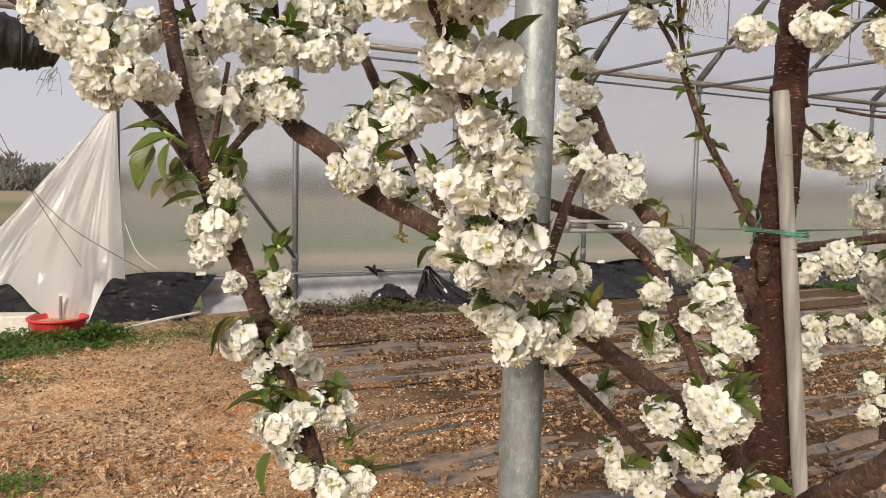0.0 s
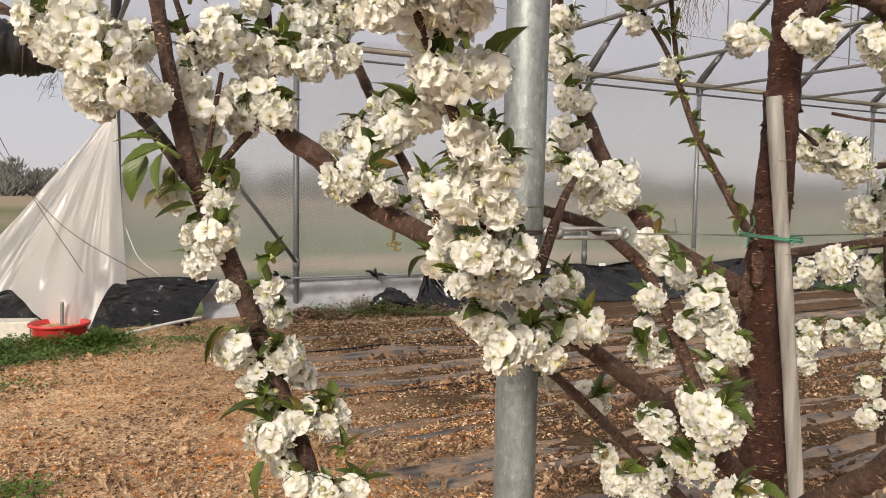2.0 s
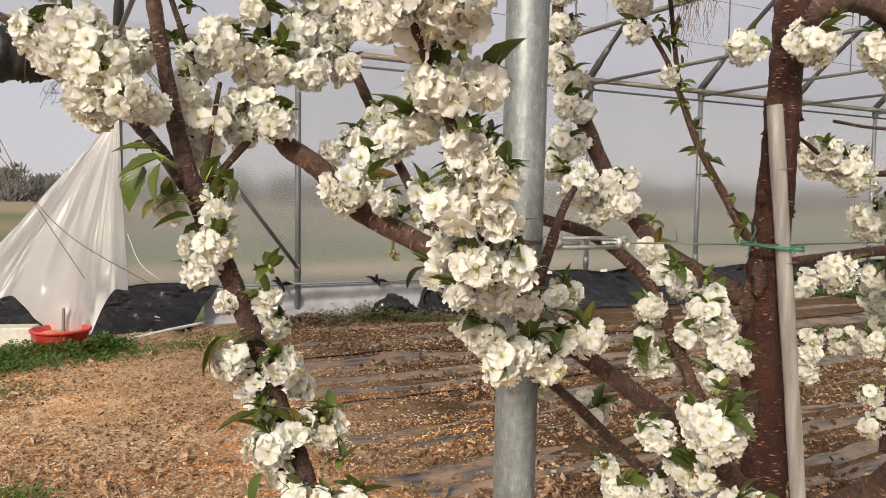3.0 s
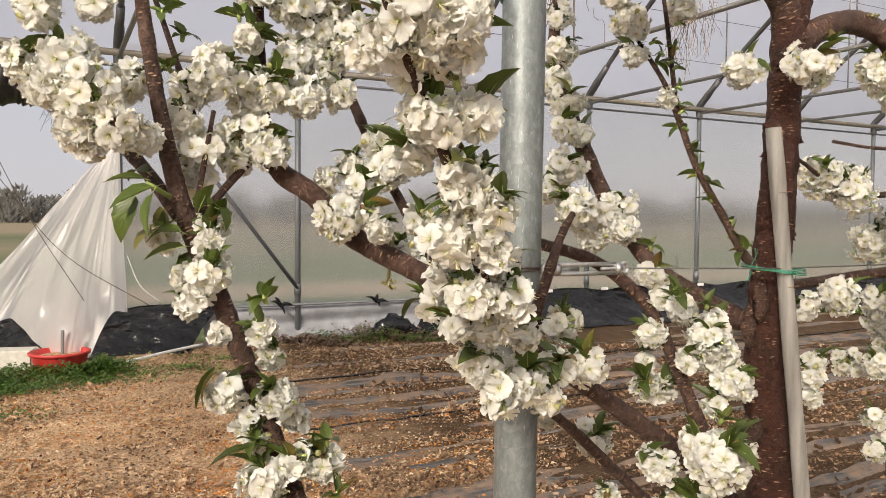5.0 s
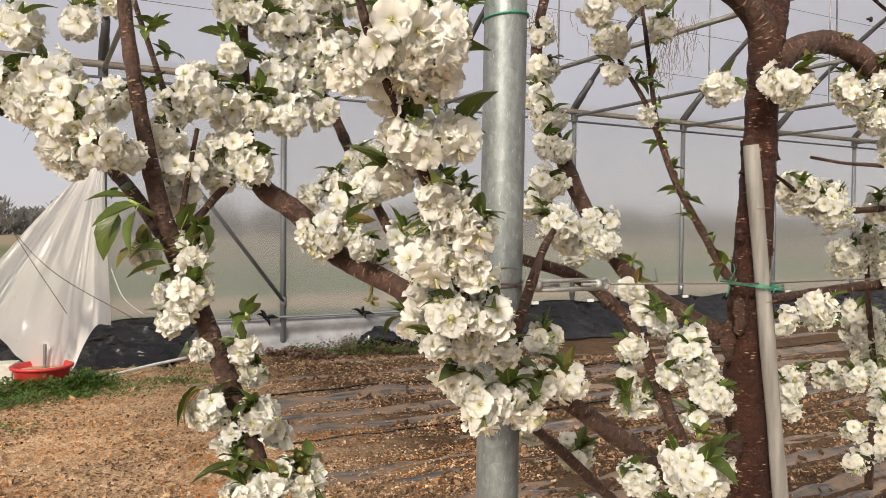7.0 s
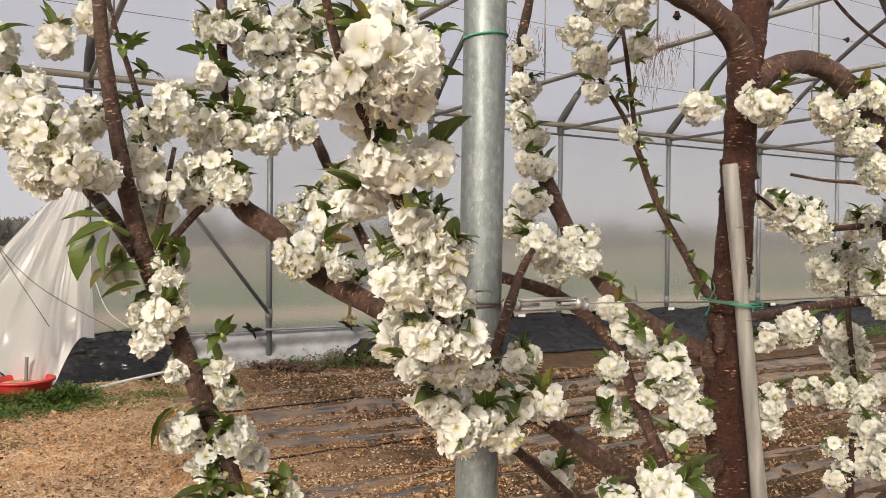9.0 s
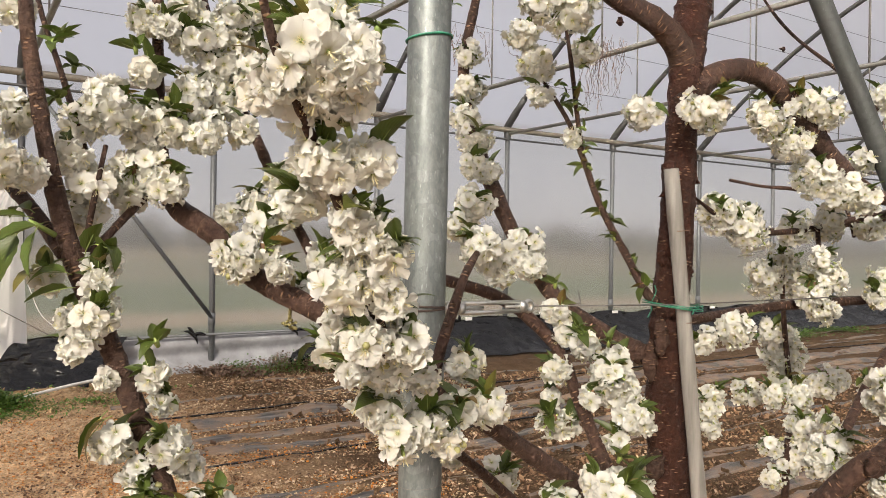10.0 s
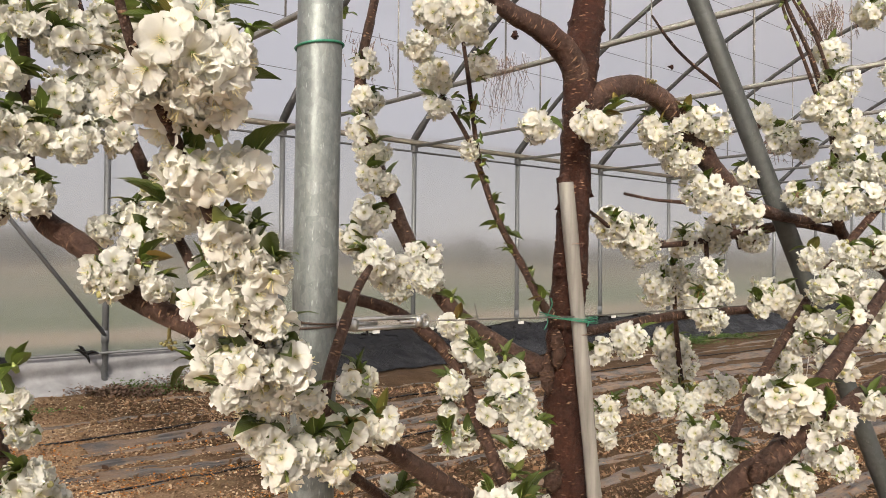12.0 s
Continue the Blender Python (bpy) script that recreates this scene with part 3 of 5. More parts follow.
tube("wire_loop", ring_points(post_at(zt - 0.0045), PR + 0.0016, 0.06, 0.0013), RUSTY, binding, 6, straight=True)
eye_l, eye_r = Vector((0.133, 0.893, 1.218)), Vector((0.245, 0.980, 1.215))
e0 = post_at(zt) + Vector((PR, 0, 0))
tube("wire_tail", [(*e0, 0.0014), (*((e0 + eye_l) / 2 + Vector((0, -0.004, 0.003))), 0.0014), (*eye_l, 0.0014)], RUSTY, binding, 6)
tail = post_at(zt) + Vector((-PR - 0.004, -0.012, 0.012))
tube("wire_tail", [(*(post_at(zt) + Vector((-0.012, -PR - 0.001, 0.001))), 0.0012), (*(post_at(zt) + Vector((-PR, -0.014, 0.004))), 0.0012), (*tail, 0.001)], RUSTY, binding, 6)

turnbuckle = thing("turnbuckle", "zinc-plated steel turnbuckle that tightens the trellis wire", "turnbuckle", tuple(eye_l))
ax = (eye_r - eye_l).normalized()
side = Vector((0, 0, 1)).cross(ax).normalized()


def eye_ring(c, r, thick):
    pts = []
    for k in range(21):
        a = 2 * math.pi * k / 20
        p = c + ax * (r * math.cos(a)) + Vector((0, 0, 1)) * (r * math.sin(a))
        pts.append((*p, thick))
    return pts


tube("eye_bolt", eye_ring(eye_l + ax * 0.002, 0.0068, 0.0028), CHROME, turnbuckle, 8, straight=True)
tube("eye_bolt", eye_ring(eye_r - ax * 0.002, 0.0068, 0.0028), CHROME, turnbuckle, 8, straight=True)
b0, b1 = eye_l + ax * 0.016, eye_r - ax * 0.016
for up in (1, -1):
    o = Vector((0, 0, 0.0056 * up))
    tube("side_rod", [(*(b0 + o), 0.0027), (*(b1 + o), 0.0027)], CHROME, turnbuckle, 8, straight=True)
for c, w in ((b0, 1), (b1, -1)):
    o = Vector((0, 0, 0.0105))
    tube("end_block", [(*(c - ax * 0.005), 0.0035), (*(c - ax * 0.004), 0.0074), (*(c + ax * 0.004), 0.0074), (*(c + ax * 0.005), 0.0035)], CHROME, turnbuckle, 14, straight=True)
tube("threaded_rod", [(*(eye_l + ax * 0.008), 0.0024), (*(eye_l + ax * 0.055), 0.0024)], CHROME, turnbuckle, 8, straight=True)
tube("threaded_rod", [(*(eye_r - ax * 0.008), 0.0024), (*(eye_r - ax * 0.045), 0.0024)], CHROME, turnbuckle, 8, straight=True)

KNOT = Vector((0.487, 1.09, 1.21))
far_end = KNOT + ALONG * 7.0 + Vector((0, 0, 0.02))
trellis_wire = tube("trellis_wire", [(*(eye_r + ax * 0.004), 0.0011), (*KNOT, 0.0011), (*far_end, 0.0011)], WIRE, None, 6, straight=True)
tagged(trellis_wire, "thin tight grey steel wire along the tree row", "wire")
curl = Vector((0.321, 1.02, 1.213))
wire_tail = tube("wire_end", [(*(curl + Vector((-0.006, 0, 0.0))), 0.0009), (*(curl + Vector((0, 0, 0.004))), 0.0009), (*(curl + Vector((0.003, 0, 0.0))), 0.0009), (*(curl + Vector((-0.001, 0, 0.022))), 0.0009)], WIRE, None, 5)
tagged(wire_tail, "short twisted end of steel wire", "wire")

D0, D1 = Vector((0.836, 1.34, 1.788)), Vector((1.246, 1.34, 0.86))
d_lo, d_hi = along_line(D0, D1, -0.2), along_line(D0, D1, 2.4)
anchor = thing("anchor_tube", "slanting dark grey steel tube bracing the tree row", "brace", (d_lo.x, d_lo.y, 0))
tube("brace_tube", [(*d_lo.lerp(d_hi, k / 20), 0.0185) for k in range(21)], ANCHORM, anchor, 24, straight=True)

S_A, S_B = (0.479, 1.1, 1.409), (0.531, 1.095, 0.884)
s_lo = along_line(S_A, S_B, -0.2)
stake = thing("tree_stake", "weathered grey round stake tied to the cherry trunk", "stake", (s_lo.x, s_lo.y, 0))
rows = [(*Vector(S_A).lerp(s_lo, k / 24), 0.0112 + 0.0006 * math.sin(k * 1.9)) for k in range(25)]
tube("pole", rows, STAKEM, stake, 14, straight=True, knobs=0.03, seed=4)
for q in ((0.493, 1.097, 1.318), (0.507, 1.097, 1.184)):
    tube("rust_band", ring_points(Vector(q), 0.0117, 0.1, 0.0007, n=20), ROOT, stake, 5, straight=True, label="rusty brown stain line")

# ---- cherry trees ----


STATIONS = (0.0, 0.30, 0.58, 0.80, 0.94, 1.0)
OUTLINE = (0.15, 0.66, 1.04, 1.08, 0.82, 0.42)


def petal_grid(rng, L, Wd, tilt0, tilt1, ruffle, az0):
    """One broad, wavy petal with a shallow notch at its tip."""
    nu, nv = 5, 5
    V, U = [], []
    ph = rng.random() * 6
    bend = rng.uniform(-0.0010, 0.0010)
    cup = rng.uniform(0.0002, 0.0028)
    for j in range(nv + 1):
        v = STATIONS[j]
        w = Wd * OUTLINE[j]
        t = tilt0 + (tilt1 - tilt0) * v
        for i in range(nu + 1):
            u = i / nu * 2 - 1
            ln = L * v * (1 - 0.05 * u * u * v * v)
            if j == nv:
                ln -= L * rng.uniform(-0.02, 0.04)
            r = 0.0012 + ln * math.cos(t)
            z = ln * math.sin(t) + cup * u * u * (0.3 + v) + ruffle * v * v * math.sin(ph + 3.4 * u + 5 * v) + rng.uniform(-1, 1) * ruffle * 0.38 * v
            x, y = r, u * w + bend * v
            V.append((x * math.cos(az0) - y * math.sin(az0), x * math.sin(az0) + y * math.cos(az0), z))
            U.append((i / nu, v))
    F = [(j * (nu + 1) + i, (j + 1) * (nu + 1) + i, (j + 1) * (nu + 1) + i + 1, j * (nu + 1) + i + 1) for j in range(nv) for i in range(nu)]
    return V, F, U


def flower_mesh(seed, tilt, petals=5, size=1.0):
    rng = random.Random(seed)
    V, F, U, I = [], [], [], []

    def add(v, f, u, m):
        n = len(V)
        V.extend(v)
        for q in f:
            F.append(tuple(i + n for i in q))
            U.append([u[i] for i in q])
            I.append(m)
    for k in range(petals):
        a = 2 * math.pi * k / petals + rng.uniform(-0.16, 0.16)
        t0 = radians(tilt + rng.uniform(-10, 10))
        t1 = radians(tilt * 0.3 + rng.uniform(-22, 14))
        v, f, u = petal_grid(rng, 0.0152 * size * rng.uniform(0.92, 1.06), 0.0078 * size * rng.uniform(0.9, 1.1), t0, t1, 0.0029 * size, a)
        v = [(x, y, z + (0.0006 if k % 2 else 0)) for x, y, z in v]
        add(v, f, u, 0)
    for k in range(7):
        a = rng.random() * 6.283
        sp = rng.uniform(0.1, 0.55)
        ln = rng.uniform(0.0075, 0.0118) * size
        d = np.array((math.cos(a) * sp, math.sin(a) * sp, 1.0))
        d /= np.linalg.norm(d)
        rows = [np.array((*(d * 0.001), 0.00018)), np.array((*(d * ln), 0.0002)), np.array((*(d * (ln + 0.0009)), 0.0006))]
        v, f, u = sweep(rows, 3, cap=False)
        add(v, f, [(0, 0)] * len(v), 1)
    # green cup behind the petals
    rows = [np.array((0, 0, -0.0075, 0.0005)), np.array((0, 0, -0.006, 0.0017)), np.array((0, 0, -0.002, 0.0021)), np.array((0, 0, 0.0012, 0.0016))]
    v, f, u = sweep(rows, 6, cap=True)
    add(v, f, [(0, 0)] * len(v), 2)
    return mesh_from("flower", V, F, [PETAL, STAMEN, STALK], U, I)


FLOWERS = [flower_mesh(11, 10), flower_mesh(12, 18), flower_mesh(13, 26), flower_mesh(14, 5), flower_mesh(15, 44), flower_mesh(16, 14), flower_mesh(17, 20, 5, 1.06), flower_mesh(18, 56, 5, 0.92), flower_mesh(19, 32)]


def leaf_mesh(seed, width, curl, fold):
    rng = random.Random(seed)
    nu, nv = 4, 9
    V, U = [], []
    for j in range(nv + 1):
        v = j / nv
        w = width * (math.sin(math.pi * v ** 0.75) ** 0.85) * (1 + (0.07 if j % 2 else -0.05)) + 0.006
        ang = curl * v
        cx, cz = v * math.cos(ang * 0.5), -v * math.sin(ang * 0.5)
        for i in range(nu + 1):
            u = i / nu * 2 - 1
            V.append((cx, u * w * math.cos(fold), cz + abs(u) * w * math.sin(fold) + 0.012 * math.sin(5 * v + 2 * u + seed) * abs(u)))
            U.append((i / nu, v))
    F = [(j * (nu + 1) + i, (j + 1) * (nu + 1) + i, (j + 1) * (nu + 1) + i + 1, j * (nu + 1) + i + 1) for j in range(nv) for i in range(nu)]
    uv = [[U[i] for i in q] for q in F]
    n = len(V)
    v2, f2, u2 = sweep([np.array((-0.16, 0, -0.02, 0.012)), np.array((0.0, 0, 0, 0.012)), np.array((0.5, 0, -0.5 * math.sin(curl * 0.25) - 0.004, 0.008))], 4)
    V += [tuple(q) for q in v2]
    F += [tuple(i + n for i in q) for q in f2]
    uv += [list(q) for q in u2]
    return mesh_from("leaf", V, F, [LEAF, STALK], uv, [0] * (nu * nv) + [1] * len(f2))


LEAVES = [leaf_mesh(1, 0.24, 0.5, 0.4), leaf_mesh(2, 0.28, 1.0, 0.3), leaf_mesh(3, 0.21, 0.2, 0.65), leaf_mesh(4, 0.26, 1.6, 0.35)]


def facing(direction, spin):
    """A turn that takes +z to direction."""
    return Vector(direction).to_track_quat("Z", "Y").to_matrix().to_4x4() @ Matrix.Rotation(spin, 4, "Z")


def leaf_at(p, direction, length, parent, rng):
    ob = new("leaf", LEAVES[rng.randrange(4)])
    q = Vector(direction).to_track_quat("X", "Z").to_matrix().to_4x4()
    ob.matrix_basis = Matrix.Translation(p) @ q @ Matrix.Rotation(rng.uniform(-0.7, 0.7), 4, "X") @ Matrix.Scale(length, 4)
    attach(ob, parent)
    return ob


def bud_data(p, d, size):
    """A closed white flower bud."""
    rows = []
    for t, r in ((0, 0.25), (0.25, 0.85), (0.55, 1.0), (0.85, 0.6), (1.0, 0.15)):
        rows.append(np.array((*(np.array(p) + np.array(d) * t * size * 2.2), r * size)))
    v, f, _ = sweep(rows, 6)
    return v, f


def blossom(tree, row, seed, leaves=3, buds=0, full=1.13, dense=6.1):
    """One spur: a ball of flowers on thin stalks round row's centre (x, y, z, radius)."""
    rng = random.Random(seed)
    c, r = Vector(row[:3]), row[3]
    if len(row) > 4:
        leaves = row[4]
    r *= full
    n = max(9, int(dense * (r / 0.0145) ** 2))
    core = r - 0.0085
    V, F, I = [], [], []

    def add(v, f, m):
        k = len(V)
        V.extend(v)
        F.extend(tuple(i + k for i in q) for q in f)
        I.extend([m] * len(f))
    v, f, _ = sweep([np.array((*(c + Vector((0, 0, -0.006))), 0.003)), np.array((*c, 0.0045)), np.array((*(c + Vector((0, 0, 0.007))), 0.003))], 7)
    add(v, f, 1)
    poses = []
    turn = rng.random() * 6.28
    gap = Vector((rng.uniform(-0.6, 0.6), rng.uniform(-0.5, 0.35), rng.uniform(0.35, 1.0))).normalized()
    bare = 0.62 if leaves > 3 else 0.74 if leaves > 1 else 0.92
    lump = Vector([rng.uniform(-1, 1) for _ in range(3)]).normalized()
    for k in range(n):
        z = 1 - 2 * (k + 0.5) / n
        a = turn + 2.39996 * k + rng.uniform(-0.25, 0.25)
        q = math.sqrt(max(0, 1 - z * z))
        d = Vector((q * math.cos(a), q * math.sin(a), z * 0.95 - 0.05)) + Vector([rng.uniform(-0.22, 0.22) for _ in range(3)])
        d.normalize()
        if d.dot(gap) > bare:
            continue
        p = c + d * (core * rng.uniform(0.62, 1.16) * (1 + 0.22 * d.dot(lump))) + Vector((0, 0, -0.003 * rng.random()))
        way = (d + Vector([rng.uniform(-0.36, 0.36) for _ in range(3)]) + Vector((0, -0.14, -0.06)) - gap * 0.12).normalized()
        poses.append(Matrix.Translation(p) @ facing(way, rng.random() * 6.28) @ Matrix.Scale(rng.uniform(0.69, 0.88), 4))
        base = p - way * 0.007
        m = (c + base) / 2 + Vector((0, 0, 0.004))
        v, f, _ = sweep([np.array((*c, 0.0008)), np.array((*m, 0.0007)), np.array((*base, 0.0009))], 4, cap=False)
        add(v, f, 0)
    for k in range(buds):
        d = Vector([rng.uniform(-1, 1) for _ in range(3)]).normalized()
        p = c + d * core
        v, f = bud_data(p, d, rng.uniform(0.0025, 0.0042))
        add(v, f, 2)
        v, f, _ = sweep([np.array((*c, 0.0008)), np.array((*p, 0.0008))], 4, cap=False)
        add(v, f, 0)
    ob = put("spur", mesh_from("spur", V, F, [STALK, BUDSCALE, PETAL], None, I), tree)
    for m in poses:
        fl = new("flower", FLOWERS[rng.randrange(len(FLOWERS))])
        fl.matrix_basis = m
        attach(fl, ob)
    for k in range(4 if leaves else 0):
        d = gap + Vector([rng.uniform(-0.6, 0.6) for _ in range(3)])
        leaf_at(c + gap * core * 0.45, d, rng.uniform(0.014, 0.024), ob, rng)
    for k in range(leaves):
        d = gap + Vector([rng.uniform(-0.75, 0.75) for _ in range(3)])
        leaf_at(c + gap * core * 0.5, d, rng.uniform(0.024, 0.042), ob, rng)
    return ob


def limb(tree, pts, seed, name="branch", mat=None, sides=12, knobs=0.10, label=""):
    """A gnarled stem: swollen at its nodes, furrowed between them."""
    length = sum(math.dist(a[:3], b[:3]) for a, b in zip(pts, pts[1:]))
    rows = spline(pts, max(7, int(length / (len(pts) - 1) / 0.007)))
    r = random.Random(seed)
    nodes, at = [], 0.02
    while at < length:
        nodes.append((at, r.uniform(0.03, 0.13), r.uniform(0.003, 0.008)))
        at += r.uniform(0.035, 0.09)
    run = 0.0
    for k, q in enumerate(rows):
        if k:
            run += float(np.linalg.norm(q[:3] - rows[k - 1][:3]))
        q[3] *= 1 + sum(h * math.exp(-((run - a) / w) ** 2) for a, h, w in nodes)
    sides = max(10, int(sides * 1.5))
    V, F, U = sweep(rows, sides, knobs * 0.3, seed)
    for k, p in enumerate(V):
        c = rows[k // sides][:3]
        q = Vector(p)
        g = 0.13 * noise.noise(q * 26 + Vector((seed, 0, 0))) + 0.10 * noise.noise(Vector((q.x * 90, q.y * 90, q.z * 38))) - 0.07 * abs(noise.noise(q * 150))
        V[k] = c + (np.array(p) - c) * (1 + knobs * 6.0 * g)
    return put(name, mesh_from(name, V, F, [mat or (BARK if name == "trunk" else LIMB)], U), tree, label)


def tuft(tree, at, direction, n, length, seed):
    """A shoot tip with a few young leaves."""
    rng = random.Random(seed)
    p = Vector(at)
    d0 = Vector(direction).normalized()
    v, f, u = sweep([np.array((*(p - d0 * 0.006), 0.0022)), np.array((*p, 0.003)), np.array((*(p + d0 * 0.005), 0.0012))], 6)
    ob = put("leaf_shoot", mesh_from("leaf_shoot", v, f, [STALK], u), tree)
    for k in range(n):
        a = 6.283 * k / n + rng.uniform(-0.4, 0.4)
        sideways = d0.orthogonal().normalized()
        sideways.rotate(Matrix.Rotation(a, 3, d0))
        leaf_at(p, d0 * rng.uniform(0.4, 1.0) + sideways * 0.75, length * rng.uniform(0.7, 1.1), ob, rng)
    return ob


ROOT_A = (0.49, 1.16, 0.0)
tree_a = thing("cherry_tree", "flowering cherry tree with reddish-brown bark and white blossom", "tree", ROOT_A, "cherry tree row")
limb(tree_a, [(0.49, 1.17, -0.15, 0.0558), (0.488, 1.165, 0.25, 0.0428), (0.486, 1.16, 0.6, 0.0372), (0.508, 1.15, 0.864, 0.0339), (0.496, 1.15, 1.041, 0.03), (0.499, 1.15, 1.179, 0.0276), (0.509, 1.15, 1.324, 0.0253), (0.515, 1.15, 1.466, 0.0237), (0.523, 1.15, 1.612, 0.0269), (0.537, 1.15, 1.702, 0.0253), (0.546, 1.15, 1.828, 0.0221)], 1, "trunk", sides=26, knobs=0.11)
limb(tree_a, [(0.528, 1.15, 1.533, 0.0204), (0.566, 1.15, 1.561, 0.0187), (0.629, 1.17, 1.575, 0.0173), (0.7, 1.2, 1.551, 0.0177), (0.771, 1.23, 1.492, 0.0173), (0.838, 1.25, 1.432, 0.0166), (0.914, 1.27, 1.392, 0.0131), (1.053, 1.33, 1.377, 0.0088), (1.213, 1.4, 1.387, 0.0062)], 2, "limb", sides=14)
limb(tree_a, [(0.523, 1.15, 1.568, 0.0221), (0.492, 1.13, 1.609, 0.02), (0.44, 1.1, 1.634, 0.0163), (0.39, 1.08, 1.647, 0.0136), (0.355, 1.06, 1.662, 0.011), (0.313, 1.04, 1.702, 0.0085)], 3, "limb", sides=14)
limb(tree_a, [(0.547, 1.2, 1.176, 0.008), (0.665, 1.28, 1.182, 0.0085), (0.797, 1.34, 1.192, 0.0089), (0.966, 1.4, 1.197, 0.0083), (1.14, 1.46, 1.202, 0.0076), (1.327, 1.5, 1.224, 0.0055)], 4, mat=TWIG)
limb(tree_a, [(0.475, 1.14, 1.209, 0.0076), (0.457, 1.14, 1.227, 0.0067), (0.436, 1.17, 1.282, 0.0061), (0.397, 1.18, 1.358, 0.0052), (0.373, 1.2, 1.437, 0.0049), (0.349, 1.2, 1.492, 0.004), (0.302, 1.2, 1.564, 0.0027)], 5, mat=TWIG, sides=8)
limb(tree_a, [(0.372, 1.2, 1.441, 0.0044), (0.363, 1.2, 1.506, 0.004), (0.353, 1.2, 1.582, 0.0035), (0.341, 1.2, 1.658, 0.0027)], 6, mat=TWIG, sides=8)
limb(tree_a, [(0.458, 1.14, 1.128, 0.0169), (0.392, 1.15, 1.164, 0.0136), (0.334, 1.18, 1.208, 0.0131), (0.281, 1.22, 1.287, 0.0126), (0.238, 1.25, 1.387, 0.0129), (0.206, 1.26, 1.474, 0.0121), (0.192, 1.28, 1.555, 0.0104), (0.192, 1.28, 1.614, 0.0085), (0.205, 1.28, 1.681, 0.0076), (0.227, 1.28, 1.795, 0.0057)], 7)
limb(tree_a, [(0.372, 0.99, 0.968, 0.0095), (0.348, 1, 1.018, 0.0089), (0.322, 1.02, 1.088, 0.0083), (0.303, 1.04, 1.143, 0.0085), (0.272, 1.06, 1.183, 0.0086), (0.219, 1.08, 1.221, 0.0088), (0.146, 1.1, 1.243, 0.0081), (0.083, 1.1, 1.267, 0.0065)], 8)
limb(tree_a, [(0.462, 1.08, 0.7, 0.0095), (0.396, 1.06, 0.789, 0.0087), (0.33, 1.04, 0.858, 0.008), (0.259, 1.02, 0.928, 0.0074), (0.19, 0.97, 0.999, 0.0067), (0.141, 0.9, 1.051, 0.0061), (0.121, 0.84, 1.074, 0.0071), (0.109, 0.83, 1.12, 0.007), (0.116, 0.84, 1.169, 0.0065), (0.132, 0.85, 1.22, 0.006), (0.15, 0.88, 1.261, 0.0049), (0.177, 0.94, 1.293, 0.0033)], 9)
limb(tree_a, [(0.497, 1.12, 0.78, 0.0202), (0.497, 1.09, 0.807, 0.016), (0.441, 1.04, 0.861, 0.015), (0.369, 0.98, 0.932, 0.0139), (0.299, 0.93, 0.997, 0.0122), (0.231, 0.89, 1.048, 0.0111), (0.177, 0.86, 1.089, 0.0102), (0.112, 0.82, 1.134, 0.0099), (0.098, 0.81, 1.148, 0.0101), (0.03, 0.82, 1.194, 0.0115), (-0.02, 0.85, 1.221, 0.012), (-0.086, 0.87, 1.253, 0.0123), (-0.135, 0.89, 1.3, 0.0125), (-0.185, 0.91, 1.336, 0.0115), (-0.203, 0.93, 1.393, 0.0072), (-0.212, 0.94, 1.482, 0.0066), (-0.214, 0.94, 1.591, 0.0066), (-0.221, 0.94, 1.677, 0.0047)], 10, "limb", sides=16)
limb(tree_a, [(0.012, 0.86, 1.207, 0.0064), (-0.008, 0.9, 1.248, 0.006), (-0.038, 0.93, 1.295, 0.0062), (-0.075, 0.95, 1.364, 0.0063), (-0.106, 0.97, 1.429, 0.0065), (-0.135, 0.98, 1.48, 0.0058), (-0.159, 0.98, 1.556, 0.0051), (-0.188, 0.98, 1.651, 0.0043), (-0.21, 0.98, 1.719, 0.0036)], 11, mat=TWIG)
limb(tree_a, [(-0.03, 0.46, 1.468, 0.0024), (-0.02, 0.48, 1.416, 0.0032), (-0.006, 0.52, 1.378, 0.0038), (0.013, 0.55, 1.333, 0.0041), (0.029, 0.57, 1.29, 0.0046), (0.045, 0.6, 1.239, 0.0049), (0.063, 0.66, 1.188, 0.0054), (0.095, 0.78, 1.146, 0.0058)], 12)
limb(tree_a, [(0.44, 1.12, 0.40, 0.02), (-0.005, 0.92, 0.697, 0.015), (-0.105, 0.8, 0.89, 0.0124), (-0.136, 0.79, 0.981, 0.0111), (-0.173, 0.8, 1.07, 0.0106), (-0.204, 0.8, 1.154, 0.0112), (-0.229, 0.8, 1.214, 0.0112), (-0.259, 0.8, 1.291, 0.0101), (-0.274, 0.79, 1.371, 0.0082), (-0.283, 0.78, 1.442, 0.0075), (-0.287, 0.77, 1.495, 0.0068), (-0.292, 0.77, 1.565, 0.0057), (-0.296, 0.77, 1.618, 0.0046)], 13, "limb", sides=14)
limb(tree_a, [(-0.261, 0.8, 1.276, 0.0077), (-0.3, 0.82, 1.32, 0.0073), (-0.342, 0.84, 1.358, 0.0068), (-0.404, 0.86, 1.403, 0.0064), (-0.471, 0.88, 1.45, 0.0052), (-0.546, 0.9, 1.491, 0.0047)], 14)
limb(tree_a, [(-0.251, 0.8, 1.267, 0.0041), (-0.234, 0.83, 1.293, 0.0043), (-0.22, 0.86, 1.32, 0.0044), (-0.205, 0.9, 1.351, 0.0047)], 15, mat=TWIG, sides=8)
limb(tree_a, [(-0.245, 0.8, 1.273, 0.003), (-0.241, 0.82, 1.334, 0.003), (-0.237, 0.84, 1.391, 0.0025)], 16, mat=TWIG, sides=8)
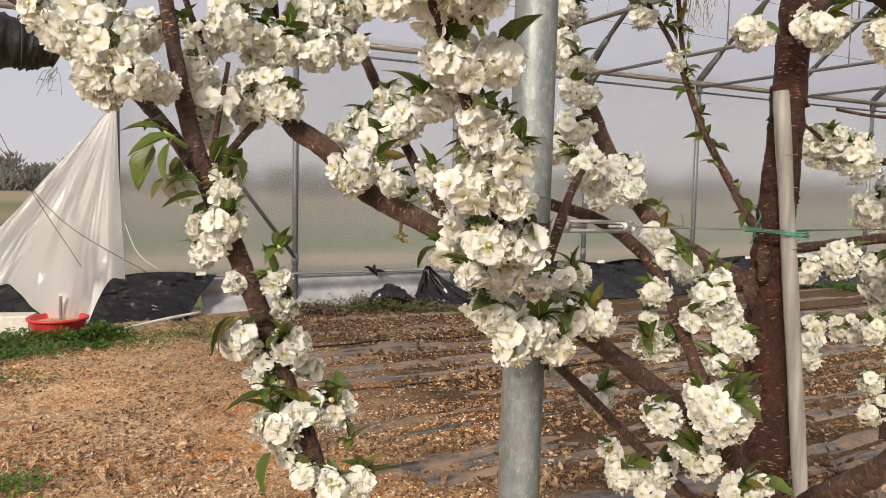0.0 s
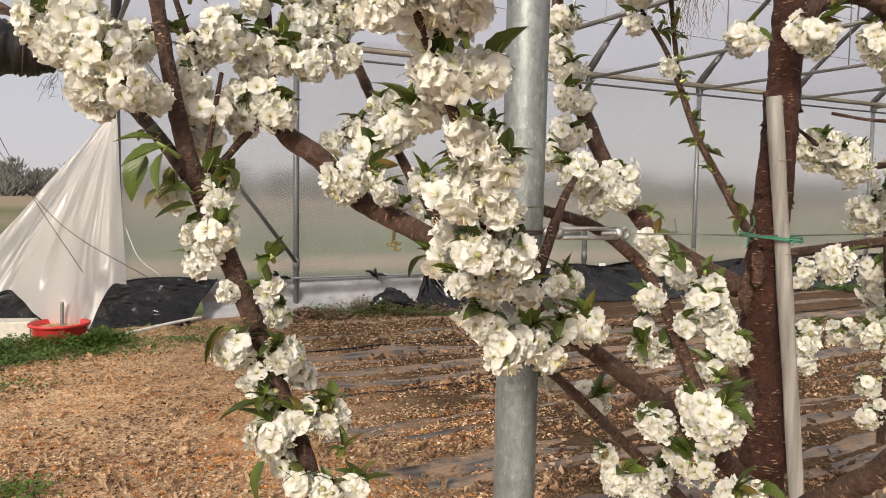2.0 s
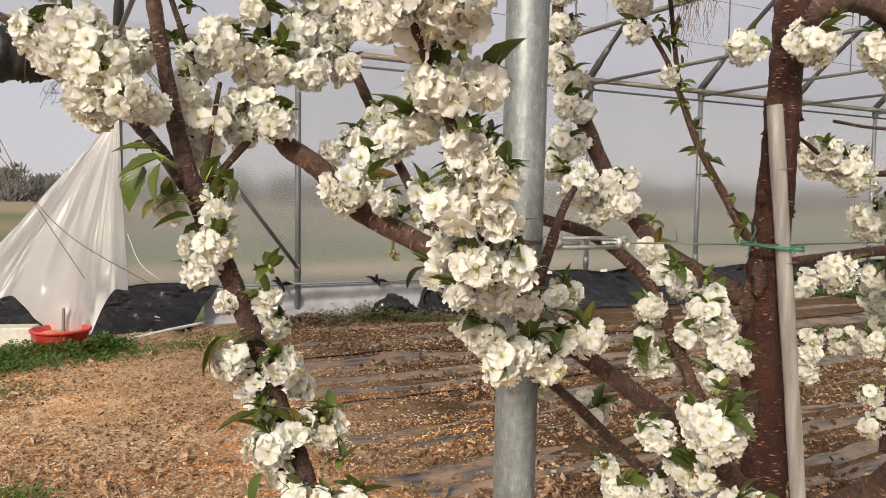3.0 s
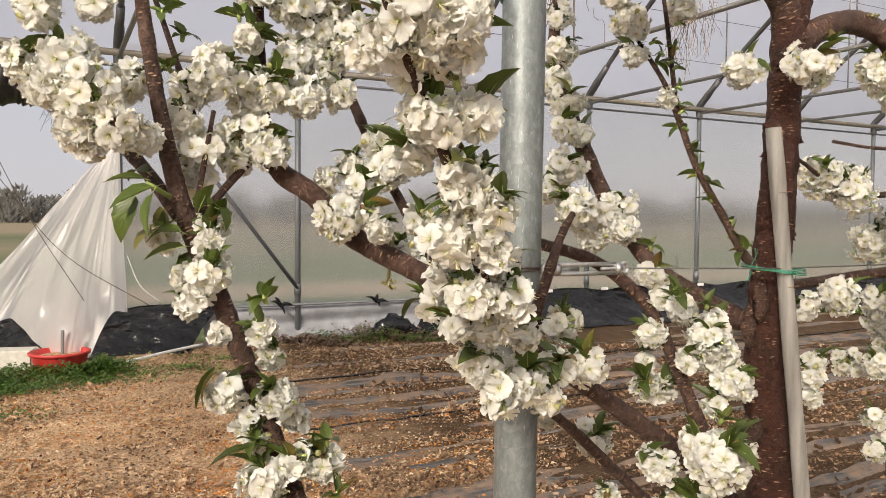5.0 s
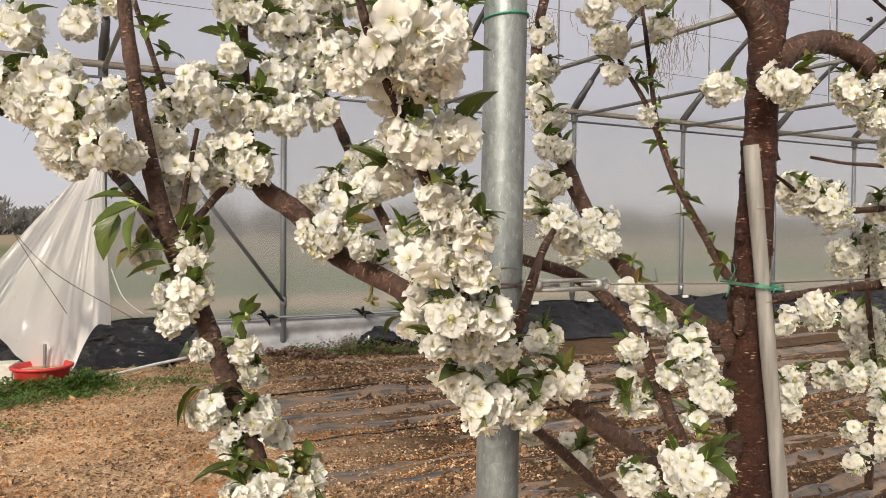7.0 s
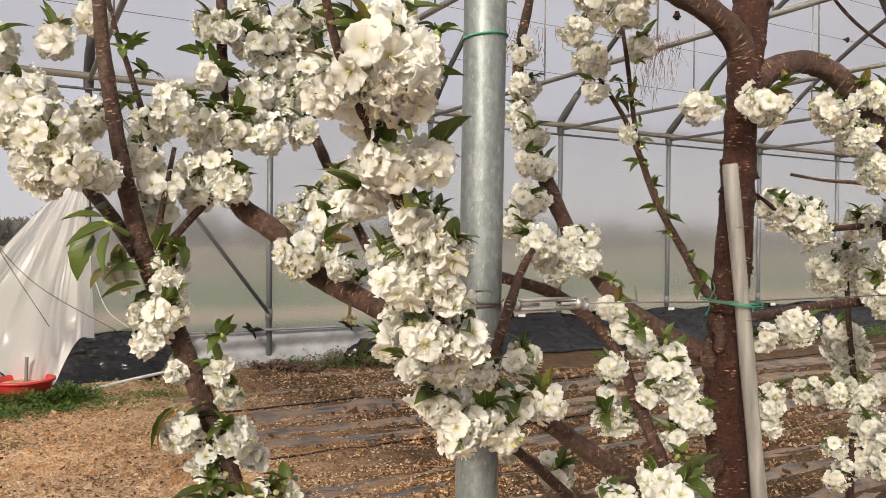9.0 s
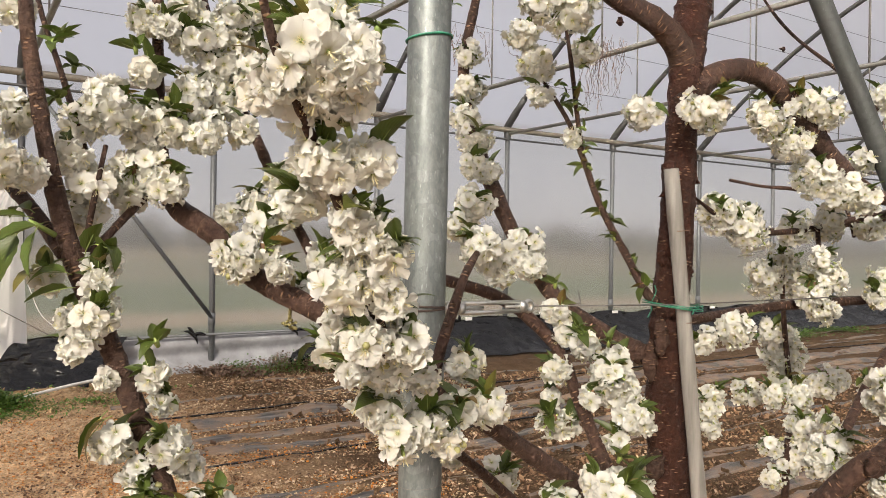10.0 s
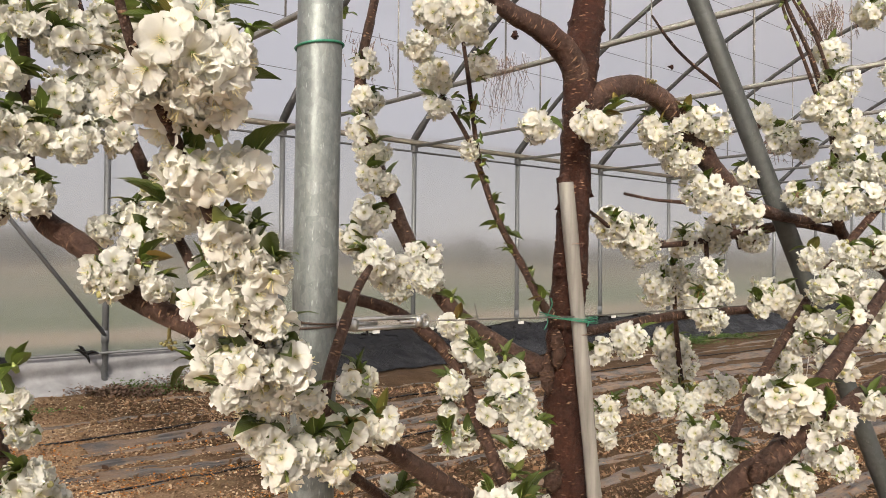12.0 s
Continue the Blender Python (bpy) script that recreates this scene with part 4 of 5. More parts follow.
limb(tree_a, [(-0.255, 0.86, 1.35, 0.0038), (-0.282, 0.88, 1.422, 0.0039), (-0.308, 0.9, 1.484, 0.0033), (-0.329, 0.9, 1.547, 0.003), (-0.342, 0.9, 1.61, 0.0027)], 17, mat=TWIG, sides=8)
limb(tree_a, [(0.52, 1.12, 0.74, 0.0196), (0.482, 0.95, 0.865, 0.0161), (0.518, 0.86, 0.947, 0.0144), (0.565, 0.8, 1.044, 0.0131), (0.593, 0.79, 1.065, 0.0138), (0.629, 0.79, 1.089, 0.0124), (0.688, 0.8, 1.112, 0.012), (0.79, 0.83, 1.149, 0.0116), (0.923, 0.87, 1.195, 0.0109)], 18, "limb", sides=16, knobs=0.08)

NEAR_SPURS = [(0.055, 0.59, 1.252, 0.0183), (0.03, 0.58, 1.28, 0.018), (0.065, 0.62, 1.235, 0.0174), (0.017, 0.63, 1.23, 0.0168), (0.006, 0.66, 1.204, 0.0166), (0.087, 0.69, 1.174, 0.0194), (0.007, 0.57, 1.336, 0.0177), (0.024, 0.5, 1.405, 0.0277), (-0.038, 0.6, 1.405, 0.0213), (-0.006, 0.53, 1.389, 0.0235), (0.021, 0.52, 1.389, 0.0238), (0.006, 0.54, 1.35, 0.0271), (0.037, 0.55, 1.352, 0.0211), (-0.008, 0.58, 1.324, 0.0171), (0.038, 0.57, 1.298, 0.0261), (0.058, 0.57, 1.287, 0.019), (0.022, 0.58, 1.261, 0.0236), (0.045, 0.58, 1.27, 0.0193, 2), (0.039, 0.6, 1.218, 0.0222), (0.071, 0.62, 1.215, 0.0238), (0.028, 0.64, 1.189, 0.0199), (0.057, 0.65, 1.191, 0.0264), (0.007, 0.5, 1.416, 0.036, 3), (-0.02, 0.5, 1.393, 0.0164), (-0.007, 0.51, 1.426, 0.021), (0.028, 0.5, 1.41, 0.0209), (0.009, 0.5, 1.392, 0.0193), (0.009, 0.52, 1.441, 0.0216), (0.028, 0.56, 1.311, 0.02), (0.048, 0.57, 1.292, 0.0187), (0.028, 0.58, 1.286, 0.0164)]
LOW_SPURS = [(0.052, 0.7, 1.143, 0.0248, 5), (0.092, 0.72, 1.127, 0.0266, 4), (0.068, 0.7, 1.117, 0.0217, 2), (0.126, 0.76, 1.129, 0.0225, 3), (0.167, 0.8, 1.125, 0.0237, 4), (0.146, 0.84, 1.163, 0.0248, 2), (0.117, 0.74, 1.106, 0.0208, 1), (0.044, 0.7, 1.151, 0.0197, 2)]
LEFT_TOP = [(-0.368, 0.75, 1.402, 0.031), (-0.325, 0.74, 1.392, 0.0361), (-0.301, 0.74, 1.363, 0.0273), (-0.344, 0.75, 1.363, 0.0255), (-0.351, 0.75, 1.431, 0.0333), (-0.313, 0.8, 1.418, 0.0248), (-0.332, 0.76, 1.346, 0.018), (-0.281, 0.76, 1.355, 0.0202), (-0.267, 0.82, 1.381, 0.023), (-0.384, 0.76, 1.477, 0.0225), (-0.412, 0.78, 1.431, 0.0242)]
MID_TOP = [(-0.236, 0.85, 1.433, 0.0352), (-0.206, 0.88, 1.427, 0.0273), (-0.268, 0.86, 1.416, 0.0254), (-0.178, 0.9, 1.433, 0.0293), (-0.151, 0.92, 1.423, 0.0286), (-0.135, 0.96, 1.468, 0.0298), (-0.117, 0.97, 1.432, 0.0215, 1), (-0.169, 0.92, 1.465, 0.0272), (-0.219, 0.88, 1.369, 0.0299), (-0.19, 0.88, 1.364, 0.0273), (-0.252, 0.84, 1.348, 0.0261), (-0.26, 0.85, 1.321, 0.0239), (-0.225, 0.88, 1.344, 0.0247), (-0.105, 0.95, 1.484, 0.0281)]
MID_SPURS = [(-0.067, 0.93, 1.368, 0.0247), (-0.057, 0.91, 1.332, 0.0282), (-0.034, 0.9, 1.346, 0.0253), (-0.015, 0.91, 1.274, 0.0215), (-0.128, 0.93, 1.324, 0.0206), (-0.098, 0.94, 1.341, 0.0208), (-0.098, 0.83, 1.277, 0.0282), (-0.074, 0.84, 1.284, 0.0211), (-0.054, 0.82, 1.265, 0.0145), (-0.031, 0.88, 1.24, 0.0208), (-0.005, 0.88, 1.219, 0.0169, 1), (-0.084, 0.9, 1.312, 0.0213)]
LEFT_SPURS = [(-0.27, 0.78, 1.256, 0.0145, 4), (-0.222, 0.79, 1.263, 0.0177, 3), (-0.222, 0.77, 1.219, 0.0219, 3), (-0.25, 0.78, 1.215, 0.0117), (-0.245, 0.78, 1.186, 0.0117, 2), (-0.172, 0.79, 1.157, 0.0155, 3), (-0.165, 0.8, 1.131, 0.0133, 2), (-0.216, 0.79, 1.156, 0.0095, 0), (-0.206, 0.78, 1.096, 0.0213), (-0.154, 0.78, 1.092, 0.0224, 5), (-0.188, 0.79, 1.063, 0.0168), (-0.145, 0.81, 1.065, 0.0172, 1), (-0.178, 0.79, 1.048, 0.0144), (-0.161, 0.765, 1.014, 0.0257), (-0.134, 0.77, 1.029, 0.0188), (-0.108, 0.78, 1.026, 0.019, 5), (-0.156, 0.78, 0.978, 0.0143), (-0.137, 0.77, 0.959, 0.0154), (-0.105, 0.76, 0.949, 0.021), (-0.078, 0.77, 0.953, 0.0177, 5), (-0.222, 0.78, 1.25, 0.0163), (-0.232, 0.77, 1.201, 0.0139)]
BACK_SPURS = [(0.2, 1.27, 1.554, 0.0282), (0.191, 1.26, 1.505, 0.0261), (0.209, 1.24, 1.464, 0.0312), (0.203, 1.23, 1.42, 0.0255), (0.228, 1.22, 1.412, 0.0216), (0.198, 1.2, 1.359, 0.0337), (0.168, 0.93, 1.294, 0.0275), (0.196, 0.96, 1.28, 0.027), (0.275, 1.17, 1.296, 0.0294), (0.228, 1.1, 1.255, 0.0228), (0.278, 1.15, 1.264, 0.0238), (0.298, 1.05, 1.204, 0.0233), (0.172, 1.18, 1.322, 0.0244)]
FORK_SPURS = [(0.293, 1.03, 1.126, 0.0232, 2), (0.33, 1.02, 1.159, 0.0229), (0.356, 1.0, 1.124, 0.033), (0.337, 1.0, 1.097, 0.0195), (0.392, 1.0, 1.068, 0.0316, 2), (0.379, 1.01, 1.096, 0.0288), (0.369, 1.02, 1.141, 0.0244), (0.297, 1.05, 1.052, 0.0269, 4), (0.317, 1.05, 1.049, 0.0206), (0.295, 1.06, 1.082, 0.0143, 3), (0.367, 1.0, 1.037, 0.0211), (0.309, 1.04, 1.172, 0.0202, 2), (0.306, 0.8, 1.03, 0.0328, 5), (0.284, 0.81, 1.04, 0.0209), (0.33, 0.82, 1.031, 0.0224)]
FOOT_SPURS = [(0.222, 1.05, 0.973, 0.0294, 5), (0.265, 0.86, 0.998, 0.0222, 2), (0.254, 0.88, 1.004, 0.016), (0.306, 0.86, 0.955, 0.0249, 4), (0.289, 0.88, 0.96, 0.0148), (0.258, 1.02, 0.874, 0.028, 4), (0.238, 1.03, 0.906, 0.0188, 3), (0.307, 1.03, 0.879, 0.0267), (0.299, 1.04, 0.843, 0.0238), (0.355, 0.86, 0.916, 0.029, 3), (0.383, 0.87, 0.921, 0.0146), (0.144, 0.95, 1.032, 0.0158), (0.14, 0.84, 1.119, 0.019)]
TRUNK_SPURS = [(0.51, 1.06, 1.487, 0.036, 4), (0.443, 1.13, 1.501, 0.0301, 4), (0.356, 1.2, 1.468, 0.0177, 0), (0.303, 1.2, 1.53, 0.0195, 2), (0.632, 1.2, 1.164, 0.0319, 1), (0.579, 1.2, 1.144, 0.0231), (0.312, 1.05, 1.631, 0.0427), (0.268, 1.05, 1.636, 0.031), (0.276, 1.2, 1.626, 0.0319), (0.295, 1.2, 1.583, 0.0319), (0.377, 1.2, 1.606, 0.0248)]
LIMB_SPURS = [(0.675, 1.19, 1.508, 0.0352), (0.732, 1.2, 1.535, 0.0302, 4), (0.774, 1.2, 1.528, 0.0337), (0.727, 1.21, 1.468, 0.0358), (0.785, 1.23, 1.421, 0.0382), (0.84, 1.24, 1.396, 0.0367), (0.877, 1.24, 1.382, 0.0275), (0.963, 1.36, 1.468, 0.0302)]
HIGH_SPURS = [(-0.18, 0.94, 1.566, 0.0292), (-0.153, 0.94, 1.539, 0.0306), (-0.129, 0.95, 1.563, 0.0295), (-0.143, 0.95, 1.508, 0.0295), (-0.161, 0.94, 1.469, 0.0264), (-0.136, 0.94, 1.455, 0.0236), (-0.182, 0.88, 1.419, 0.0299), (-0.146, 0.88, 1.409, 0.0273), (-0.218, 0.92, 1.487, 0.0231), (-0.219, 0.92, 1.547, 0.0272), (-0.103, 0.97, 1.578, 0.0287), (-0.103, 0.9, 1.422, 0.0186), (-0.125, 0.96, 1.528, 0.0255), (-0.179, 0.87, 1.354, 0.027), (-0.209, 0.88, 1.403, 0.0234)]
UPPER_SPURS = [(-0.397, 0.77, 1.485, 0.0228), (-0.333, 0.77, 1.491, 0.0205), (-0.174, 0.92, 1.527, 0.0299), (-0.114, 0.97, 1.548, 0.0272), (-0.207, 0.87, 1.477, 0.0219, 4), (-0.149, 0.95, 1.491, 0.0267), (-0.1, 0.97, 1.52, 0.0244), (-0.305, 0.79, 1.517, 0.0245), (-0.348, 0.8, 1.496, 0.0237), (-0.195, 0.9, 1.537, 0.0186), (0.197, 1.27, 1.611, 0.0282), (-0.082, 0.97, 1.571, 0.0258)]
LEAFY = (1, 2, 2, 2, 1, 1, 2, 2, 2, 2, 2, 2, 2)
SPREAD = (0.88, 0.86, 0.96, 0.98, 0.99, 0.98, 0.98, 1.14, 1.05, 1.0, 1.0, 1.05, 1.05)
for k, group in enumerate((HIGH_SPURS, UPPER_SPURS, NEAR_SPURS, LOW_SPURS, LEFT_TOP, MID_TOP, MID_SPURS, LEFT_SPURS, BACK_SPURS, FORK_SPURS, FOOT_SPURS, TRUNK_SPURS, LIMB_SPURS)):
    for j, row in enumerate(group):
        blossom(tree_a, row, 100 * k + j, LEAFY[k], 3 if j % 3 == 0 else 0, SPREAD[k])

# the next tree of the row
tree_b = thing("cherry_tree", "flowering cherry tree with long upright shoots thick with white blossom", "tree", (1.95, 1.92, 0), "cherry tree row")
limb(tree_b, [(1.95, 1.92, -0.15, 0.06), (1.95, 1.92, 0.4, 0.045), (1.93, 1.9, 1.0, 0.04), (1.9, 1.9, 1.6, 0.035), (1.92, 1.9, 2.3, 0.025)], 30, "trunk", sides=18, knobs=0.07)
limb(tree_b, [(0.665, 1, 0.987, 0.0067), (0.737, 1.05, 1.061, 0.007), (0.809, 1.1, 1.119, 0.0073), (0.896, 1.15, 1.185, 0.0076), (0.973, 1.18, 1.259, 0.007), (1.057, 1.2, 1.338, 0.0071), (1.151, 1.2, 1.431, 0.0062)], 31)
limb(tree_b, [(0.597, 0.8, 1.063, 0.0115), (0.64, 0.82, 1.082, 0.011), (0.701, 0.86, 1.12, 0.0112), (0.753, 0.89, 1.145, 0.0108), (0.811, 0.92, 1.183, 0.0095), (0.878, 0.95, 1.23, 0.0085), (0.938, 0.97, 1.282, 0.007)], 32)
limb(tree_b, [(0.875, 1.5, 1.309, 0.004), (0.908, 1.55, 1.174, 0.005), (0.93, 1.57, 1.061, 0.006), (0.903, 1.5, 0.964, 0.0065), (0.849, 1.42, 0.915, 0.007), (0.844, 1.42, 0.803, 0.0075)], 33, mat=TWIG, sides=8)
limb(tree_b, [(1.92, 1.9, 0.9, 0.025), (1.445, 1.5, 1.224, 0.0133), (1.158, 1.35, 1.355, 0.011), (1.101, 1.3, 1.525, 0.0086), (1.054, 1.3, 1.674, 0.0048), (0.998, 1.3, 1.778, 0.0038), (0.974, 1.3, 1.851, 0.0029)], 34, mat=TWIG, sides=8)
limb(tree_b, [(1.101, 1.3, 1.547, 0.0048), (1.094, 1.32, 1.704, 0.0039), (1.046, 1.34, 1.817, 0.003)], 35, mat=TWIG, sides=8)
limb(tree_b, [(1.167, 1.36, 1.355, 0.008), (1.081, 1.4, 1.372, 0.0072), (0.965, 1.4, 1.353, 0.0072), (0.879, 1.38, 1.335, 0.0061), (0.681, 1.27, 1.324, 0.0047), (0.564, 1.22, 1.378, 0.0027)], 36, mat=TWIG, sides=8)
limb(tree_b, [(0.872, 1.37, 1.334, 0.0041), (0.855, 1.33, 1.253, 0.0049), (0.86, 1.3, 1.192, 0.0048)], 37, mat=TWIG, sides=8)
limb(tree_b, [(1.078, 1.5, 1.584, 0.0044), (1.002, 1.5, 1.654, 0.0044), (0.911, 1.5, 1.717, 0.0033), (0.863, 1.5, 1.76, 0.0033), (0.823, 1.5, 1.81, 0.0022)], 38, mat=TWIG, sides=6)
limb(tree_b, [(0.966, 1.4, 1.319, 0.0041), (0.945, 1.45, 1.494, 0.0032), (0.906, 1.45, 1.621, 0.0021)], 39, mat=TWIG, sides=6)
limb(tree_b, [(0.81, 1.6, 1.443, 0.0035), (0.885, 1.6, 1.431, 0.0035), (0.961, 1.6, 1.426, 0.0047), (1.082, 1.6, 1.408, 0.0059)], 40, mat=TWIG, sides=6)
limb(tree_b, [(0.803, 1.76, 1.403, 0.003), (0.885, 1.77, 1.383, 0.004), (0.973, 1.75, 1.342, 0.0045), (0.984, 1.6, 1.343, 0.005), (1.059, 1.5, 1.353, 0.006), (1.082, 1.4, 1.374, 0.007)], 41, mat=TWIG, sides=6)
limb(tree_b, [(0.982, 1.3, 1.832, 0.002), (0.988, 1.3, 1.779, 0.0026), (1.006, 1.3, 1.737, 0.003), (1.037, 1.3, 1.672, 0.0034), (1.062, 1.3, 1.611, 0.004)], 42, mat=TWIG, sides=6)
limb(tree_b, [(0.973, 1.28, 1.813, 0.002), (1.003, 1.28, 1.773, 0.0026), (1.04, 1.28, 1.723, 0.003), (1.064, 1.28, 1.671, 0.0034), (1.089, 1.28, 1.608, 0.004)], 43, mat=TWIG, sides=6)
B_COL = [(0.841, 1.5, 1.243, 0.045), (0.873, 1.5, 1.279, 0.0309), (0.959, 1.6, 1.227, 0.0433), (0.949, 1.6, 1.259, 0.0331), (0.828, 1.28, 1.278, 0.0276), (0.825, 1.3, 1.229, 0.0373), (0.86, 1.3, 1.245, 0.0271), (0.841, 1.3, 1.188, 0.0312), (0.811, 1.3, 1.206, 0.0248), (0.936, 1.6, 1.107, 0.0432), (0.94, 1.6, 1.069, 0.0483), (0.908, 1.6, 1.12, 0.0304), (0.922, 1.55, 1.014, 0.0418), (0.859, 1.5, 0.999, 0.0379), (0.92, 1.5, 1.001, 0.0334), (1.092, 1.7, 0.985, 0.0409), (1.134, 1.7, 0.99, 0.0302), (0.877, 1.42, 0.953, 0.0384), (0.816, 1.42, 0.916, 0.0268), (0.87, 1.42, 0.908, 0.0316), (0.853, 1.42, 0.876, 0.027), (0.819, 1.42, 0.855, 0.0268), (0.855, 1.3, 0.991, 0.0249), (0.602, 0.9, 1.043, 0.0299), (0.618, 0.9, 1.057, 0.02), (0.59, 0.9, 1.03, 0.0177), (0.873, 1.76, 1.379, 0.0579), (0.925, 1.76, 1.369, 0.0499), (0.843, 1.76, 1.399, 0.0357), (0.955, 1.76, 1.346, 0.0306), (0.905, 1.5, 1.347, 0.0335), (0.91, 1.4, 1.342, 0.0315), (0.605, 1.25, 1.025, 0.0328), (0.62, 1.25, 1.049, 0.0251), (0.854, 1.6, 0.989, 0.0352), (0.615, 1.25, 0.991, 0.0212)]
B_LOW = [(0.586, 0.76, 1.15, 0.028, 3), (0.617, 0.76, 1.146, 0.027), (0.596, 0.76, 1.128, 0.0219), (0.583, 0.78, 1.131, 0.0162), (0.672, 0.78, 1.118, 0.0254, 4), (0.657, 0.78, 1.1, 0.0165), (0.741, 0.8, 1.128, 0.0198), (0.644, 0.82, 1.077, 0.0145), (0.827, 1.0, 1.015, 0.0229), (0.952, 1.1, 0.971, 0.0291), (0.655, 0.82, 1.038, 0.0291), (0.618, 0.82, 1.026, 0.0144), (0.819, 0.95, 1.16, 0.0297, 4), (0.846, 0.95, 1.219, 0.0283, 4), (0.873, 0.95, 1.195, 0.0237), (0.9, 1.1, 1.198, 0.0325), (0.885, 1.1, 1.163, 0.0252), (1.224, 1.6, 1.05, 0.0394), (1.231, 1.6, 1.103, 0.0342), (0.857, 1.2, 1.075, 0.0174, 4), (0.972, 1.3, 1.235, 0.0424), (0.942, 1.3, 1.213, 0.0274), (1.014, 1.3, 1.208, 0.0298), (0.978, 1.2, 1.303, 0.0277), (0.921, 1.1, 1.253, 0.0308), (0.957, 1.1, 1.271, 0.031), (0.917, 1.0, 1.248, 0.03), (0.962, 1.1, 1.307, 0.0274), (1.01, 1.1, 1.308, 0.0313)]
B_TOP = [(0.988, 1.2, 1.397, 0.0373), (0.983, 1.25, 1.415, 0.0296), (1.036, 1.2, 1.408, 0.0373), (1.094, 1.2, 1.41, 0.0355), (1.09, 1.3, 1.696, 0.0327), (1.087, 1.28, 1.629, 0.0397), (1.053, 1.28, 1.584, 0.0341), (1.102, 1.28, 1.563, 0.0397), (1.114, 1.28, 1.512, 0.0378), (1.075, 1.28, 1.468, 0.0322), (1.129, 1.5, 1.578, 0.0377), (1.084, 1.5, 1.615, 0.031), (1.109, 1.4, 1.527, 0.029), (1.178, 1.3, 1.781, 0.0384), (1.16, 1.25, 1.547, 0.0333), (1.117, 1.25, 1.461, 0.0296), (1.127, 1.2, 1.461, 0.0337), (1.133, 1.5, 1.556, 0.0333)]
B_MID = [(0.624, 1.24, 1.357, 0.0293), (0.665, 1.25, 1.339, 0.0351), (0.681, 1.25, 1.322, 0.0351), (0.819, 1.36, 1.33, 0.0322), (0.89, 1.36, 1.349, 0.0322), (0.984, 1.38, 1.336, 0.0306), (1.031, 1.1, 1.317, 0.0325), (0.956, 1, 1.215, 0.0296), (1.196, 1.25, 1.65, 0.037)]
for k, group in enumerate((B_COL, B_LOW, B_TOP, B_MID)):
    for j, row in enumerate(group):
        blossom(tree_b, row, 2000 + 100 * k + j, 2, 3 if j % 3 == 0 else 0, 1.0, 4.6)

# ---- tufts, twine, dead roots ----
SHOOTS = [(0.444, 1.16, 1.255), (0.415, 1.17, 1.308), (0.414, 1.18, 1.334), (0.399, 1.18, 1.345), (0.391, 1.19, 1.382), (0.376, 1.2, 1.42), (0.37, 1.2, 1.452), (0.457, 1.14, 1.232), (0.339, 1.2, 1.518), (0.36, 1.2, 1.523)]
for k, q in enumerate(SHOOTS):
    tuft(tree_a, q, (0.7 * (-1) ** k, -0.2, 0.6), 3, 0.03, 500 + k)
BUDS_B = [(0.978, 1.29, 1.777), (0.987, 1.29, 1.754), (0.994, 1.29, 1.735), (1.012, 1.29, 1.705), (1.016, 1.29, 1.782), (1.024, 1.29, 1.765), (1.033, 1.29, 1.747), (1.044, 1.29, 1.728)]
for k, q in enumerate(BUDS_B):
    tuft(tree_b, q, (0.5 * (-1) ** k, -0.2, 0.8), 2, 0.011, 620 + k)
SMALL_SHOOTS = [(0.48, 1.19, 1.24), (0.456, 1.19, 1.276), (0.442, 1.19, 1.285), (0.428, 1.19, 1.311), (0.414, 1.19, 1.338), (0.4, 1.19, 1.365), (0.392, 1.19, 1.391), (0.382, 1.19, 1.418), (0.376, 1.19, 1.444), (0.371, 1.19, 1.48), (0.366, 1.19, 1.511), (0.364, 1.19, 1.542), (0.368, 1.19, 1.578), (0.37, 1.19, 1.614), (0.357, 1.19, 1.519), (0.343, 1.19, 1.532), (0.329, 1.19, 1.549)]
for k, q in enumerate(SMALL_SHOOTS):
    tuft(tree_a, q, (0.8 * (-1) ** k, -0.3, 0.5), 3, 0.016, 650 + k)
GREEN = [(0.291, 1.03, 1.241), (0.303, 0.96, 1.19), (0.307, 0.95, 1.182), (0.357, 1, 1.165), (0.304, 0.79, 1.071), (-0.167, 0.78, 1.193), (-0.089, 0.76, 0.998), (-0.175, 0.77, 1.047), (-0.104, 0.78, 1.046), (0.178, 1.08, 1.317), (0.046, 0.58, 1.315), (0.025, 0.52, 1.367), (0.013, 0.53, 1.369), (-0.187, 0.88, 1.434), (-0.323, 0.9, 1.438), (-0.307, 0.88, 1.506), (-0.281, 0.87, 1.478), (-0.293, 0.86, 1.441), (-0.22, 0.88, 1.503), (-0.306, 0.9, 1.518), (-0.167, 0.88, 1.431), (0.044, 0.5, 1.428), (0.535, 1.05, 1.518), (0.665, 1.2, 1.535), (0.157, 1.2, 1.666)]
for k, q in enumerate(GREEN):
    tuft(tree_a, q, (0.3 * math.sin(k * 2.1), -0.35, 0.8), 5, 0.026 if q[1] > 0.7 else 0.018, 540 + k)
